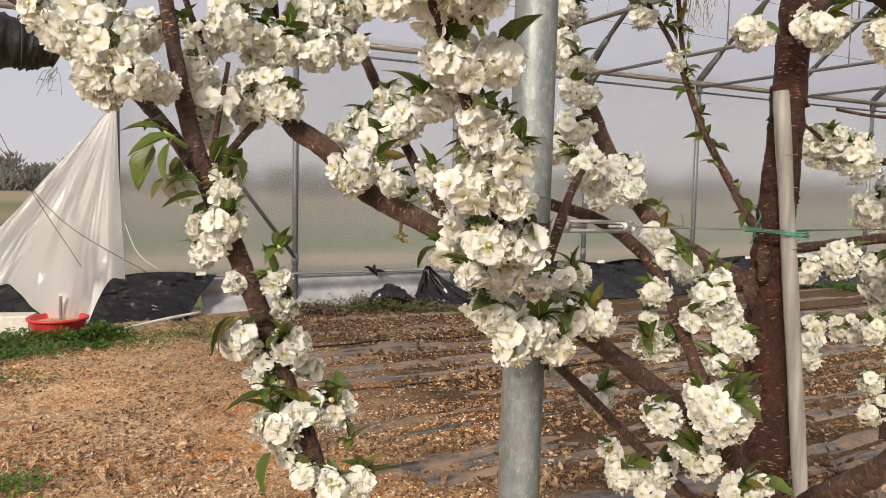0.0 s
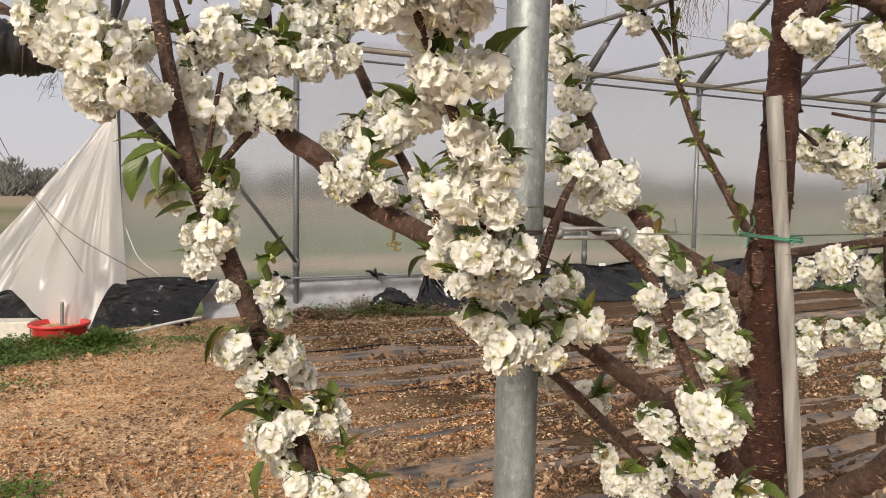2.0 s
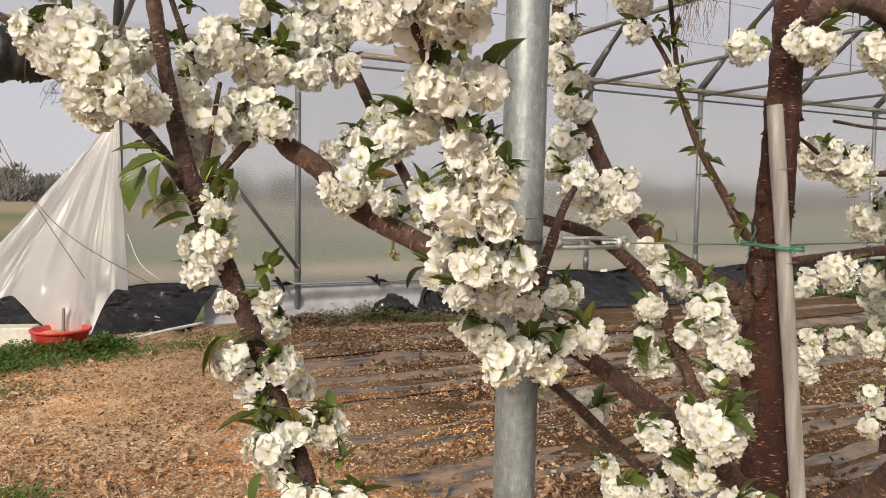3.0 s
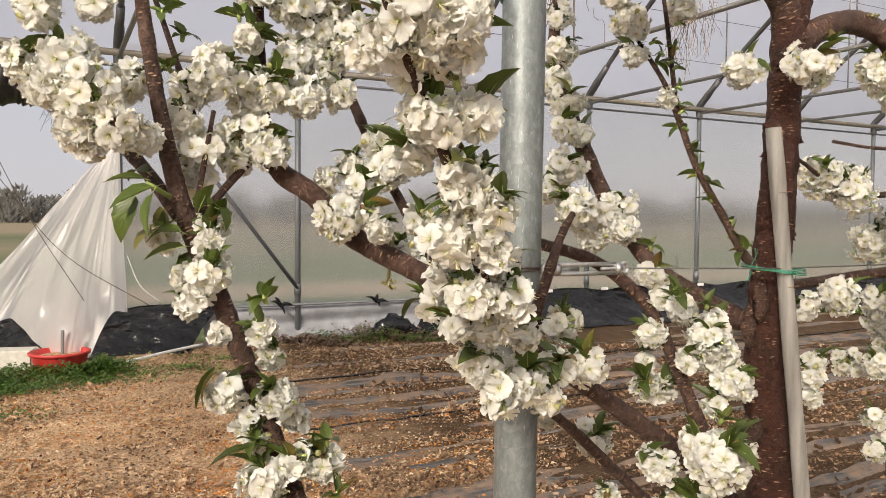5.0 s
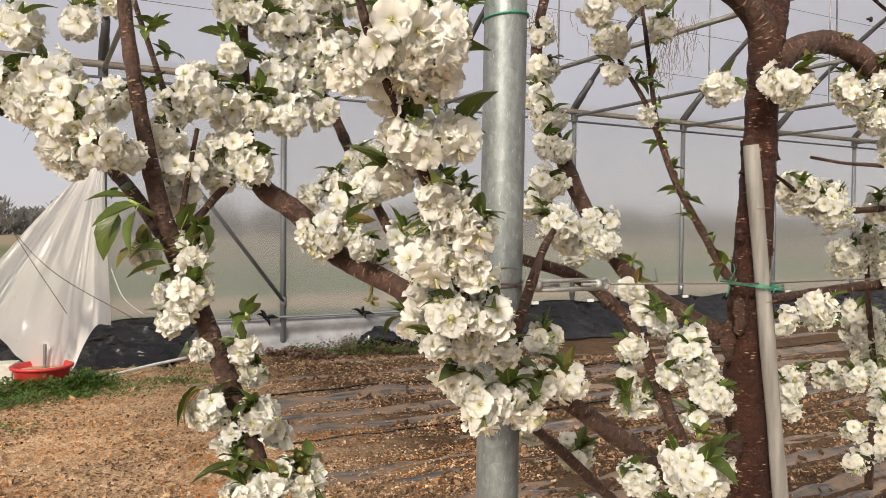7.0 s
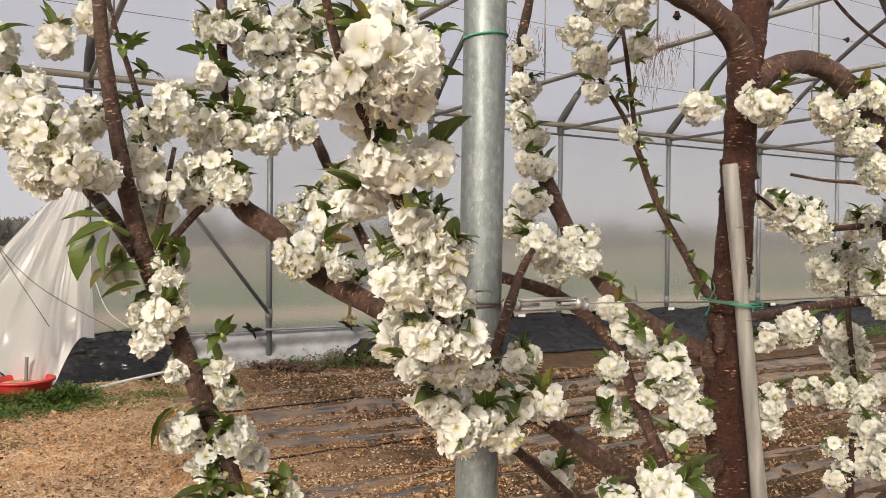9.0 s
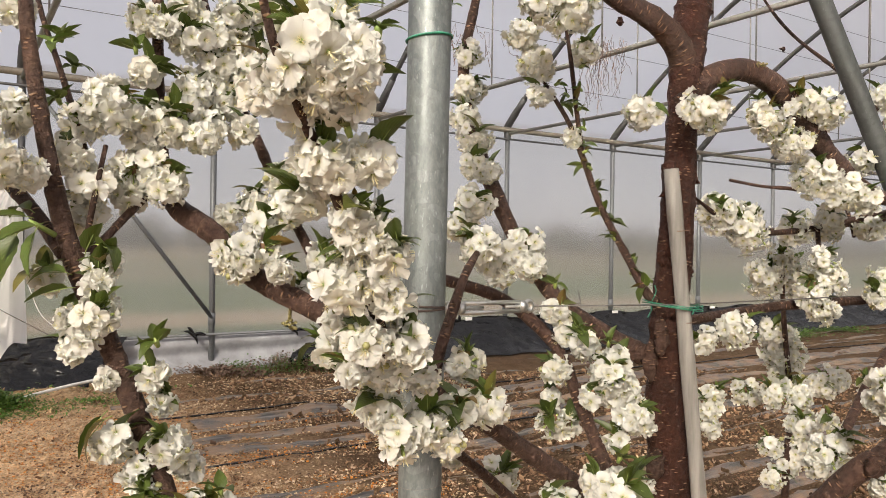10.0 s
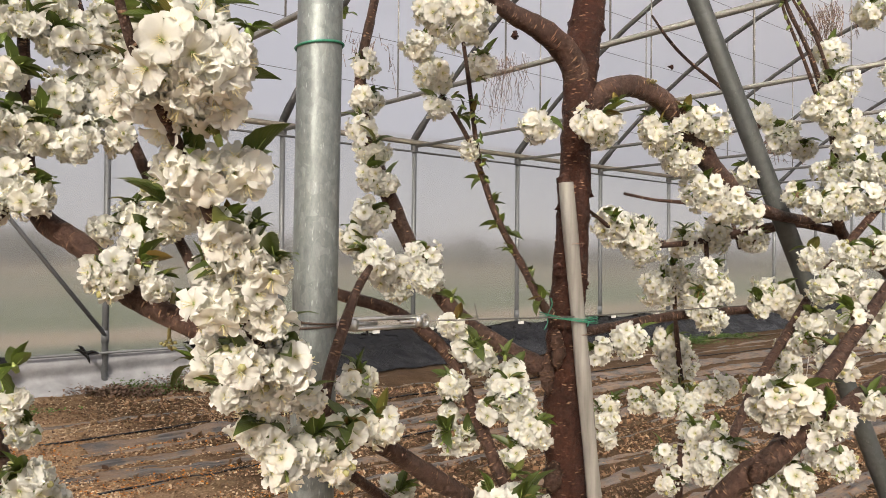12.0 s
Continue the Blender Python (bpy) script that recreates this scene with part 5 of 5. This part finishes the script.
# the big drooping leaves on the outer limb
BIG = (((-0.273, 0.76, 1.305), (-0.5, -0.5, -0.3)), ((-0.281, 0.76, 1.313), (-0.8, -0.3, 0.1)), ((-0.29, 0.76, 1.296), (-0.35, -0.4, -0.7)), ((-0.269, 0.75, 1.299), (-0.15, -0.4, -0.85)), ((-0.282, 0.77, 1.32), (-0.6, 0.2, 0.35)), ((-0.225, 0.78, 1.288), (0.75, -0.35, 0.1)), ((-0.234, 0.78, 1.282), (0.3, -0.3, 0.6)), ((-0.245, 0.76, 1.261), (-0.8, -0.3, 0.3)), ((-0.239, 0.75, 1.247), (-0.8, -0.4, -0.1)), ((-0.208, 0.76, 1.122), (-0.75, -0.3, -0.45)), ((-0.214, 0.77, 1.123), (-0.5, -0.2, -0.65)), ((-0.168, 0.75, 0.988), (-0.35, -0.4, -0.7)), ((-0.173, 0.76, 1.046), (-0.85, -0.3, -0.1)))
spray = put("leaf_shoot", mesh_from("leaf_shoot", *sweep([np.array((-0.265, 0.785, 1.296, 0.0029)), np.array((-0.275, 0.765, 1.306, 0.0023)), np.array((-0.279, 0.76, 1.31, 0.0011))], 6)[:2], [STALK]), tree_a)
rng = random.Random(77)
for p, d in BIG:
    leaf_at(Vector(p), d, rng.uniform(0.036, 0.05), spray, rng)
# short buds and spurs on bare wood
for k, q in enumerate(((-0.047, 0.86, 1.206), (0.644, 1.16, 1.584), (-0.183, 0.93, 1.488))):
    r = random.Random(900 + k)
    V, F = [], []
    for j in range(12):
        d = Vector((r.uniform(-1, 1), r.uniform(-1, 0.3), r.uniform(-1, 0.2))).normalized()
        v, f = bud_data(Vector(q) + d * r.uniform(0.003, 0.009), d, 0.0021)
        n = len(V)
        V += list(v)
        F += [tuple(i + n for i in g) for g in f]
    if k == 0:
        v, f, _ = sweep([np.array((q[0] + 0.004, q[1], q[2] + 0.05, 0.003)), np.array((q[0] + 0.001, q[1], q[2] + 0.02, 0.002)), np.array((*q, 0.002))], 6)
        n = len(V)
        V += list(v)
        F += [tuple(i + n for i in g) for g in f]
    put("flower_bud", mesh_from("flower_bud", V, F, [BUDGREEN]), tree_a, "green unopened flower buds")
# knots and pruning scars
for k, (q, rr, stretch) in enumerate((((0.483, 1.115, 1.413), 0.014, 0.8), ((0.481, 1.13, 1.277), 0.011, 1.2), ((0.526, 1.14, 1.255), 0.010, 0.9), ((0.484, 1.13, 1.374), 0.008, 0.9), ((0.538, 1.15, 1.398), 0.008, 0.9), ((0.705, 1.2, 1.62), 0.004, 1), ((0.391, 1.07, 1.615), 0.006, 1))):
    r = random.Random(k)
    rows = [np.array((q[0] + r.uniform(-1, 1) * 0.003, q[1] + 0.45 * rr, q[2] + (j / 6 - 0.5) * 2 * rr * stretch, 0.8 * rr * math.sqrt(max(0.03, 1 - (j / 3 - 1) ** 2)) * r.uniform(0.8, 1.1))) for j in range(7)]
    v, f, u = sweep(rows, 10, 0.35, k)
    put("bark_knot", mesh_from("bark_knot", v, f, [BARK], u), tree_a, "rough dark pruning scar")

for k, (q, w, h) in enumerate((((0.475, 1.118, 1.16), 0.011, 0.030), ((0.469, 1.118, 0.969), 0.017, 0.024), ((0.461, 1.125, 1.121), 0.010, 0.034), ((0.579, 0.775, 1.064), 0.0125, 0.014), ((0.512, 1.122, 1.513), 0.020, 0.010))):
    r = random.Random(60 + k)
    rows = [np.array((q[0] + r.uniform(-0.2, 0.2) * w, q[1], q[2] + (j / 8 - 0.5) * 2 * h, w * math.sqrt(max(0.02, 1 - (j / 4 - 1) ** 2)) * r.uniform(0.7, 1.15))) for j in range(9)]
    v, f, u = sweep(rows, 14, 0.4, k + 70)
    v = [np.array((p[0], q[1] + (p[1] - q[1]) * 0.42, p[2])) for p in v]
    put("bark_scar", mesh_from("bark_scar", v, f, [TWIG], u), tree_a, "cracked peeling scar in the bark")

twine = thing("trunk_twine", "bright green plastic twine tying trunk and stake to the wire", "twine", tuple(KNOT))
tc = Vector((0.498, 1.135, 1.206))
for k in range(3):
    pts = []
    for j in range(33):
        a = 2 * math.pi * j / 32
        pts.append((tc.x + 0.0425 * math.cos(a), tc.y + 0.054 * math.sin(a), tc.z + 0.0015 * math.sin(a * 2 + k) + 0.0026 * (k - 1) - 0.003 * math.cos(a), 0.0008))
    tube("twine_loop", pts, TWINE, twine, 6, straight=True)
for q, e in (((0.501, 1.08, 1.206), (0.504, 1.075, 1.197)), ((0.449, 1.09, 1.215), (0.453, 1.09, 1.238)), ((0.446, 1.09, 1.211), (0.443, 1.09, 1.191))):
    tube("twine_end", [(*q, 0.0008), (*((Vector(q) + Vector(e)) / 2 + Vector((0.004, 0, 0.002))), 0.0008), (*e, 0.001)], TWINE, twine, 5)


thread = tube("thread", [(*(0.942, 1.15, 1.289), 0.0006), (*(0.935, 1.15, 1.185), 0.0006), (*(0.923, 1.15, 1.081), 0.0006)], WHITEPIPE, None, 5)
tagged(thread, "thin white thread hanging among the blossom", "thread")


def root_bundle(c, width, drop, n, seed):
    r = random.Random(seed)
    V, F = [], []
    for k in range(n):
        x = c[0] + r.gauss(0, width)
        y = c[1] + r.gauss(0, 0.05)
        ln = drop * r.uniform(0.3, 1.1)
        rows = []
        dx = 0.0
        for j in range(9):
            dx += r.uniform(-1, 1) * width * 0.45
            rows.append(np.array((x + dx, y, c[2] + r.uniform(-0.04, 0.04) - ln * j / 8, 0.0014)))
        v, f, _ = sweep(rows, 3, cap=False)
        m = len(V)
        V += v
        F += [tuple(i + m for i in g) for g in f]
    ob = put("dead_vine", mesh_from("dead_vine", V, F, [ROOT]))
    return tagged(ob, "dry brown tangle of dead vine hanging from a roof bar", "dead vine", kind="stuff")


root_bundle((1.432, 4.6, 2.555), 0.05, 0.42, 42, 3)
root_bundle((2.625, 3.2, 2.504), 0.05, 0.2, 44, 5)
root_bundle((0.459, 3.4, 2.259), 0.05, 0.2, 14, 8)
root_bundle((2.467, 3.4, 1.892), 0.05, 0.12, 12, 9)

# ---- the open bay at the side: curtain, roll, tub, weeds ----


def curtain(u, v):
    k = v
    s = -1.73 + 0.05 * v - 1.42 * u * k
    foot = 0.40 - 0.42 * math.exp(-((u - 0.33) / 0.16) ** 2) - 0.10 * u + 0.05 * math.sin(u * 21)
    z = 2.02 + (foot - 2.02) * v
    fold = 0.30 * noise.noise(Vector((u * 5.2, v * 0.7, 2.3))) - 0.16 * abs(noise.noise(Vector((u * 9.0 + v, v * 1.1, 6.1)))) + 0.03 * noise.noise(Vector((u * 21, v * 2.0, 9.4)))
    fold *= 0.05 + v
    fold += 0.010 * noise.noise(Vector((u * 34, v * 9, 1.7))) * v
    d = 0.12 + fold * (0.5 + 0.5 * u) + 0.42 * math.exp(-((v - 0.9) / 0.22) ** 2) * math.exp(-((u - 0.35) / 0.3) ** 2) + 0.1 * v
    q = Vector((u * 7, v * 3, 4))
    return tun(s, d + 0.05 * noise.noise(q) * v, z + 0.02 * noise.noise(q * 2)), INWARD * -1


drape = put("curtain", sheet("curtain", curtain, 110, 50, CURTAIN))
tagged(drape, "loose whitish polythene curtain gathered to a point on the post", "curtain")
drape.visible_shadow = False

roll = thing("rolled_cover", "thick dark roll of old plastic cover hung under the eave", "rolled cover", tuple(tun(-3.0, 0.12, 2.45)))
pts = [(*tun(-5.2, 0.12, 2.47), 0.24), (*tun(-4.0, 0.12, 2.47), 0.24), (*tun(-3.0, 0.12, 2.48), 0.235), (*tun(-2.6, 0.12, 2.47), 0.22), (*tun(-2.32, 0.12, 2.42), 0.17), (*tun(-2.2, 0.12, 2.36), 0.08)]
tube("roll", pts, ROLL, roll, 26, per=14, knobs=0.16, seed=9)
for s in (-2.5, -2.72, -3.0):
    pts = []
    for j in range(21):
        a = 2 * math.pi * j / 20
        pts.append((*tun(s + 0.03 * math.cos(a), 0.12 + 0.235 * math.cos(a), 2.47 + 0.235 * math.sin(a)), 0.006))
    tube("binding_cord", pts, RUSTY, roll, 5, straight=True)
r = random.Random(6)
for k in range(10):
    a = tun(-2.2 - 0.05 * r.random() * k / 4, 0.15, 2.27 + r.uniform(-0.03, 0.02))
    rows = [(*(a + Vector((r.uniform(-0.12, 0.03) * j / 2, 0, -r.uniform(0.02, 0.09) * j))), 0.0018) for j in range(4)]
    tube("frayed_thread", rows, ROLL, roll, 3, per=3)
for a, b, c in (((-2.75, 0.2, 1.9), (-2.45, 0.3, 1.25), (-2.05, 0.35, 0.55)), ((-2.7, 0.2, 1.62), (-2.2, 0.3, 0.95), (-1.5, 0.35, 0.47)), ((-2.9, 0.15, 2.3), (-2.72, 0.2, 1.9), (-2.66, 0.2, 1.6))):
    w = tube("loose_cord", [(*tun(q[0], q[1] + 0.28, q[2]), 0.003) for q in (a, b, c)], RUSTY, None, 5)
    tagged(w, "thin dark loose cord hanging in front of the curtain", "cord")
w = tube("loose_cord", [(*tun(-1.66, 0.06, 0.9), 0.004), (*tun(-1.55, 0.07, 0.62), 0.004), (*tun(-1.35, 0.07, 0.44), 0.004)], WHITEPIPE, None, 5)
tagged(w, "thin pale cord hanging on the film wall", "cord")

TUB = (-3.17, 6.2, 0.015)
tub = thing("tub", "round red plastic tub half filled with dark soil", "tub", TUB)


def lathe(name, prof, c, mat, parent, sides=36, label="", caps=True):
    V, F = [], []
    for rr, z in prof:
        for k in range(sides):
            a = 2 * math.pi * k / sides
            V.append((c[0] + rr * math.cos(a), c[1] + rr * math.sin(a), c[2] + z))
    for j in range(len(prof) - 1):
        for k in range(sides):
            k2 = (k + 1) % sides
            F.append((j * sides + k, j * sides + k2, (j + 1) * sides + k2, (j + 1) * sides + k))
    if caps:
        F.append(tuple(range(sides))[::-1])
        F.append(tuple((len(prof) - 1) * sides + k for k in range(sides)))
    return put(name, mesh_from(name, V, F, [mat], smooth=True), parent, label)


lathe("bowl", [(0.17, 0.0), (0.185, 0.01), (0.215, 0.13), (0.222, 0.14), (0.222, 0.148), (0.207, 0.148), (0.175, 0.03), (0.05, 0.028)], TUB, REDTUB, tub)
lathe("rim", [(0.222, 0.128), (0.234, 0.130), (0.236, 0.15), (0.222, 0.154), (0.215, 0.150)], TUB, REDTUB, tub, caps=False)
lathe("soil_fill", [(0.195, 0.09), (0.2, 0.11), (0.12, 0.125), (0.03, 0.12)], TUB, SOIL, tub, label="dark damp soil")
pipe = tube("stand_pipe", [(-3.17, 6.24, 0.1, 0.014), (-3.168, 6.24, 0.22, 0.014), (-3.165, 6.24, 0.33, 0.013)], TUBE_PALE, None, 10)
tagged(pipe, "short grey upright pipe standing in the red tub", "pipe")
block = thing("block", "cream coloured weathered masonry block on the ground", "block", (-3.58, 6.25, 0))
me = bpy.data.meshes.new("block_body")
bm = bmesh.new()
bmesh.ops.create_cube(bm, size=1.0)
bmesh.ops.scale(bm, vec=(0.34, 0.22, 0.17), verts=bm.verts)
bmesh.ops.bevel(bm, geom=list(bm.edges), offset=0.012, segments=2, affect="EDGES")
bm.to_mesh(me)
bm.free()
me.materials.append(CREAM)
body = new("block_body", me)
body.matrix_basis = pose(-3.58, 6.25, 0.085, 0, 0, 12)
attach(body, block)
white_tube = tube("white_tube", [(-2.74, 6.42, 0.03, 0.014), (-2.55, 6.8, 0.05, 0.014), (-2.33, 7.22, 0.06, 0.014)], WHITEPIPE, None, 10)
tagged(white_tube, "white plastic tube lying on the soil", "tube")


def leafy(name, label, spots, n, size, seed, mat, height):
    """Low weeds: many small folded leaves round the given spots (x, y, spread x, spread y)."""
    r = random.Random(seed)
    V, F = [], []
    for k in range(n):
        sx, sy, wx, wy, hh = spots[k % len(spots)]
        x, y = sx + r.gauss(0, wx), sy + r.gauss(0, wy)
        clump = 0.5 + 0.9 * noise.noise(Vector((x * 4, y * 4, seed)))
        h = max(0.01, height * hh * clump * r.random())
        z = ground_z(x, y) + h
        a, t = r.random() * 6.283, r.uniform(-0.3, 1.0)
        ln, wd = size * r.uniform(0.6, 1.3), size * r.uniform(0.22, 0.38)
        d = Vector((math.cos(a) * math.cos(t), math.sin(a) * math.cos(t), math.sin(t)))
        s = d.cross(Vector((0, 0, 1)))
        s = s.normalized() if s.length > 0.01 else Vector((1, 0, 0))
        p = Vector((x, y, z))
        m = p + d * ln * 0.5
        b = len(V)
        V += [p, m + s * wd + Vector((0, 0, 0.25 * wd)), p + d * ln - Vector((0, 0, 0.2 * ln)), m - s * wd + Vector((0, 0, 0.25 * wd)), m]
        F += [(b, b + 4, b + 1), (b + 1, b + 4, b + 2), (b, b + 3, b + 4), (b + 4, b + 3, b + 2)]
    ob = put(name, mesh_from(name, V, F, [mat]))
    return tagged(ob, label, "weeds", kind="stuff")


def wspot(s, d, ws, wd, h):
    p = tun(s, d, 0)
    return (p.x, p.y, ws, wd, h)


leafy("weeds", "low green leafy weeds on the soil", [(-3.35, 5.75, 0.3, 0.16, 1.0), (-2.95, 5.95, 0.2, 0.14, 1.0), (-3.25, 5.4, 0.25, 0.14, 0.7), (-2.8, 6.2, 0.12, 0.12, 1.0), (-3.5, 5.6, 0.2, 0.2, 0.9)], 6500, 0.038, 21, WEED, 0.16)
leafy("weeds", "sparse green seedlings on the soil", [(-2.45, 6.05, 0.18, 0.1, 0.5), (-2.15, 6.3, 0.16, 0.08, 0.5), (-1.78, 3.02, 0.10, 0.07, 0.5), (-2.9, 4.75, 0.2, 0.1, 0.3), wspot(-0.9, 0.75, 0.2, 0.1, 0.5)], 1500, 0.03, 22, WEED, 0.08)
leafy("weeds", "green and withered weeds along the wall foot", [wspot(0.25, 0.3, 0.14, 0.1, 0.9), wspot(0.75, 0.4, 0.2, 0.1, 1.2), wspot(1.15, 0.45, 0.15, 0.1, 0.8), wspot(1.45, 0.8, 0.1, 0.05, 0.5)], 2600, 0.030, 23, WEED, 0.17)
leafy("weeds", "patch of green weeds by the black sheet", [wspot(7.6, 1.0, 0.25, 0.12, 0.8), wspot(8.4, 0.9, 0.3, 0.12, 0.8), wspot(9.8, 0.8, 0.3, 0.15, 0.7)], 3000, 0.045, 24, WEED, 0.16)
leafy("dead_weeds", "withered brown weeds along the wall foot", [wspot(0.05, 0.35, 0.2, 0.08, 0.7), wspot(0.9, 0.3, 0.3, 0.1, 1.0), wspot(1.6, 0.6, 0.3, 0.1, 0.4)], 4600, 0.04, 25, ROOT, 0.15)
lump = tun(0.98, 0.3, 0)
pile = tube("black_rag", [(lump.x - 0.22, lump.y - 0.08, 0.05, 0.05), (lump.x - 0.05, lump.y, 0.13, 0.10), (lump.x + 0.1, lump.y + 0.04, 0.10, 0.09), (lump.x + 0.26, lump.y + 0.1, 0.03, 0.04)], BLACKFILM, None, 14, per=6, knobs=0.5, seed=3)
tagged(pile, "crumpled heap of black plastic among the weeds", "plastic scrap")

# ---- half-buried mulch film, drip hose and dry litter on the soil ----
r = random.Random(41)
BANDS = ((0.95, 0.06), (1.42, 0.12), (1.8, 0.05), (2.28, 0.32), (2.62, 0.06), (2.88, 0.16), (3.08, 0.20), (3.45, 0.07), (3.74, 0.20), (4.1, 0.20), (4.36, 0.08), (4.72, 0.22), (5.0, 0.24), (5.4, 0.26), (5.9, 0.28))
for k, (d0, wide) in enumerate(BANDS):
    s0 = -1.1 + r.uniform(-0.3, 0.6) - (0.2 if wide > 0.15 else 0)
    V, F, flat = [], [], []
    steps, across = 260, 8 if wide < 0.12 else 16
    for i in range(steps + 1):
        s = s0 + 13.0 * (i / steps) ** 1.15
        for j in range(across + 1):
            w = j / across - 0.5
            q = Vector((s * 0.55, w * wide * 9, k * 3.1))
            d = d0 + 0.05 * noise.noise(Vector((s * 0.6, k, 0))) + w * wide * (1 + 0.35 * noise.noise(Vector((s * 1.7, k, 5))) + 0.3 * noise.noise(Vector((s * 5.1, k, w * 4))))
            p = tun(s, d, 0)
            z = ground_z(p.x, p.y) - (0.008 if d0 < 3.3 else 0.016) + (0.024 if d0 < 3.3 else 0.034) * noise.noise(q) + 0.012 * noise.noise(Vector((s * 1.8, d * 3, k))) + 0.010 * noise.noise(q * 4.0) + (0.009 + 0.05 * wide) * (1 - (2 * w) ** 4) + 0.5 * wide * 0.05 * noise.noise(Vector((s * 0.9, d * 38, k)))
            V.append((p.x, p.y, z))
            flat.append((s, d))
    for i in range(steps):
        for j in range(across):
            a = i * (across + 1) + j
            F.append((a, a + 1, a + across + 2, a + across + 1))
    ob = put("mulch_strip", mesh_from("mulch_strip", V, F, [GREYFILM], [[flat[q] for q in f] for f in F]))
    tagged(ob, "torn grey mulch film half buried in soil", "plastic strip", "mulch strips")
for d0 in (2.05, 3.4):
    pts = []
    for i in range(90):
        s = -1.0 + 0.13 * i
        p = tun(s, d0 + 0.03 * noise.noise(Vector((s * 0.8, d0, 0))), 0)
        pts.append((p.x, p.y, ground_z(p.x, p.y) + 0.006 + 0.01 * noise.noise(Vector((s * 1.1, d0, 8))), 0.008))
    hose = tube("drip_hose", pts, BLACKFILM, None, 6, straight=True)
    tagged(hose, "black drip hose lying on the soil", "hose", "drip hoses")


BROWN = litter_material()


def litter(name, label, n, seed, sizes, place, mat, flat):
    r = random.Random(seed)
    V, F = [], []
    while len(F) < n * 2:
        x, y = place(r)
        if (Vector((x, y, 0)) - FOOT).dot(INWARD) < 0.35:
            continue
        if noise.noise(Vector((x * 1.6, y * 1.6, seed))) + 0.45 < r.random() * 0.8:
            continue
        if 0.887 * x + 0.462 * y < (2.0 if sizes[0] > 0.01 else 1.1) + noise.noise(Vector((x, y, 3))) and mat == BROWN and r.random() < (0.96 if sizes[0] > 0.01 else 0.62):
            continue
        place_d = (Vector((x, y, 0)) - FOOT).dot(INWARD)
        if (Vector((x, y, 0)) - FOOT).dot(ALONG) > -0.9 and any(abs(place_d - d0) < 0.45 * w for d0, w in BANDS) and r.random() < 0.8:
            continue
        ln = r.uniform(*sizes)
        wd = ln * r.uniform(0.25, 0.7)
        a = r.random() * 6.283
        t = r.uniform(-flat, flat)
        d = Vector((math.cos(a) * math.cos(t), math.sin(a) * math.cos(t), math.sin(t)))
        s = d.cross(Vector((0, 0, 1))).normalized()
        roll_up = Vector((0, 0, wd * r.uniform(0.2, 1.3)))
        p = Vector((x, y, ground_z(x, y) + 0.003 + abs(d.z) * ln * 0.5))
        b = len(V)
        V += [p - d * ln / 2 - s * wd / 2 + roll_up, p - d * ln / 2, p - d * ln / 2 + s * wd / 2 + roll_up * 0.6, p + d * ln / 2 - s * wd / 3 + roll_up, p + d * ln / 2, p + d * ln / 2 + s * wd / 3 + roll_up * 0.6]
        F += [(b, b + 1, b + 4, b + 3), (b + 1, b + 2, b + 5, b + 4)]
    ob = put(name, mesh_from(name, V, F, [mat], smooth=False))
    return tagged(ob, label, "litter", kind="stuff")


def wedge(y0, y1, power, right=0.95):
    def place(r):
        y = y0 + (y1 - y0) * r.random() ** power
        return y * r.uniform(-0.68, right), y
    return place


ORANGE = simple("orange_bits", [(0.35, (0.44, 0.14, 0.018)), (0.65, (0.58, 0.24, 0.035))], 30, 0.7, bumps=0)
PALE = simple("straw_bits", [(0.35, (0.46, 0.33, 0.20)), (0.65, (0.66, 0.52, 0.36))], 30, 0.8, bumps=0)
litter("litter", "dry brown leaf litter and bark chips on the soil", 70000, 51, (0.005, 0.018), wedge(2.5, 7.6, 1.25), BROWN, 0.3)
litter("litter", "tiny orange fallen petals on the soil", 9000, 52, (0.007, 0.015), lambda r: (lambda y: (y * r.uniform(-0.62, 0.12) , y))(2.6 + 3.2 * r.random() ** 1.3), ORANGE, 0.3)
litter("litter", "pale straw bits and dry stalks on the soil", 26000, 53, (0.004, 0.016), wedge(2.5, 8.0, 1.2, 0.15), PALE, 0.3)
litter("litter", "curled brown fallen leaves on the soil", 9000, 55, (0.016, 0.036), wedge(2.5, 7.8, 1.15), BROWN, 0.7)
litter("litter", "pale clods and stones on the soil", 2500, 54, (0.02, 0.05), wedge(2.5, 8.0, 1.1), SOIL, 0.8)

# ---- far off: field hedge of bare trees ----
r = random.Random(88)
V, F = [], []
for k in range(240):
    x = -150 + 1.6 * k + r.uniform(-2, 2)
    y = 150 + 0.30 * x + r.uniform(-8, 8)
    h = r.uniform(3.2, 6.8)
    for j in range(330):
        a, up = r.random() * 6.283, r.uniform(0.0, 1.0)
        wide = h * 0.62 * math.sin(math.pi * (0.12 + 0.85 * up)) * math.sqrt(r.random())
        b = Vector((x + math.cos(a) * wide, y + math.sin(a) * wide, h * 0.92 * up))
        e = b + Vector((math.cos(a) * r.uniform(0.1, 0.9), math.sin(a) * 0.3, r.uniform(0.2, 0.9)))
        w = Vector((r.uniform(0.05, 0.2), 0, 0.03))
        if j < 2:
            b, e, w = Vector((x, y, -0.2)), Vector((x + r.uniform(-0.6, 0.6), y, h * 0.7)), Vector((0.13, 0, 0))
        n = len(V)
        V += [b - w, b + w, e + w * 0.5, e - w * 0.5]
        F.append((n, n + 1, n + 2, n + 3))
far_woods = put("far_woods", mesh_from("far_woods", V, F, [FARTREE], smooth=False))
tagged(far_woods, "line of bare brown trees across the far field", "trees", kind="stuff")
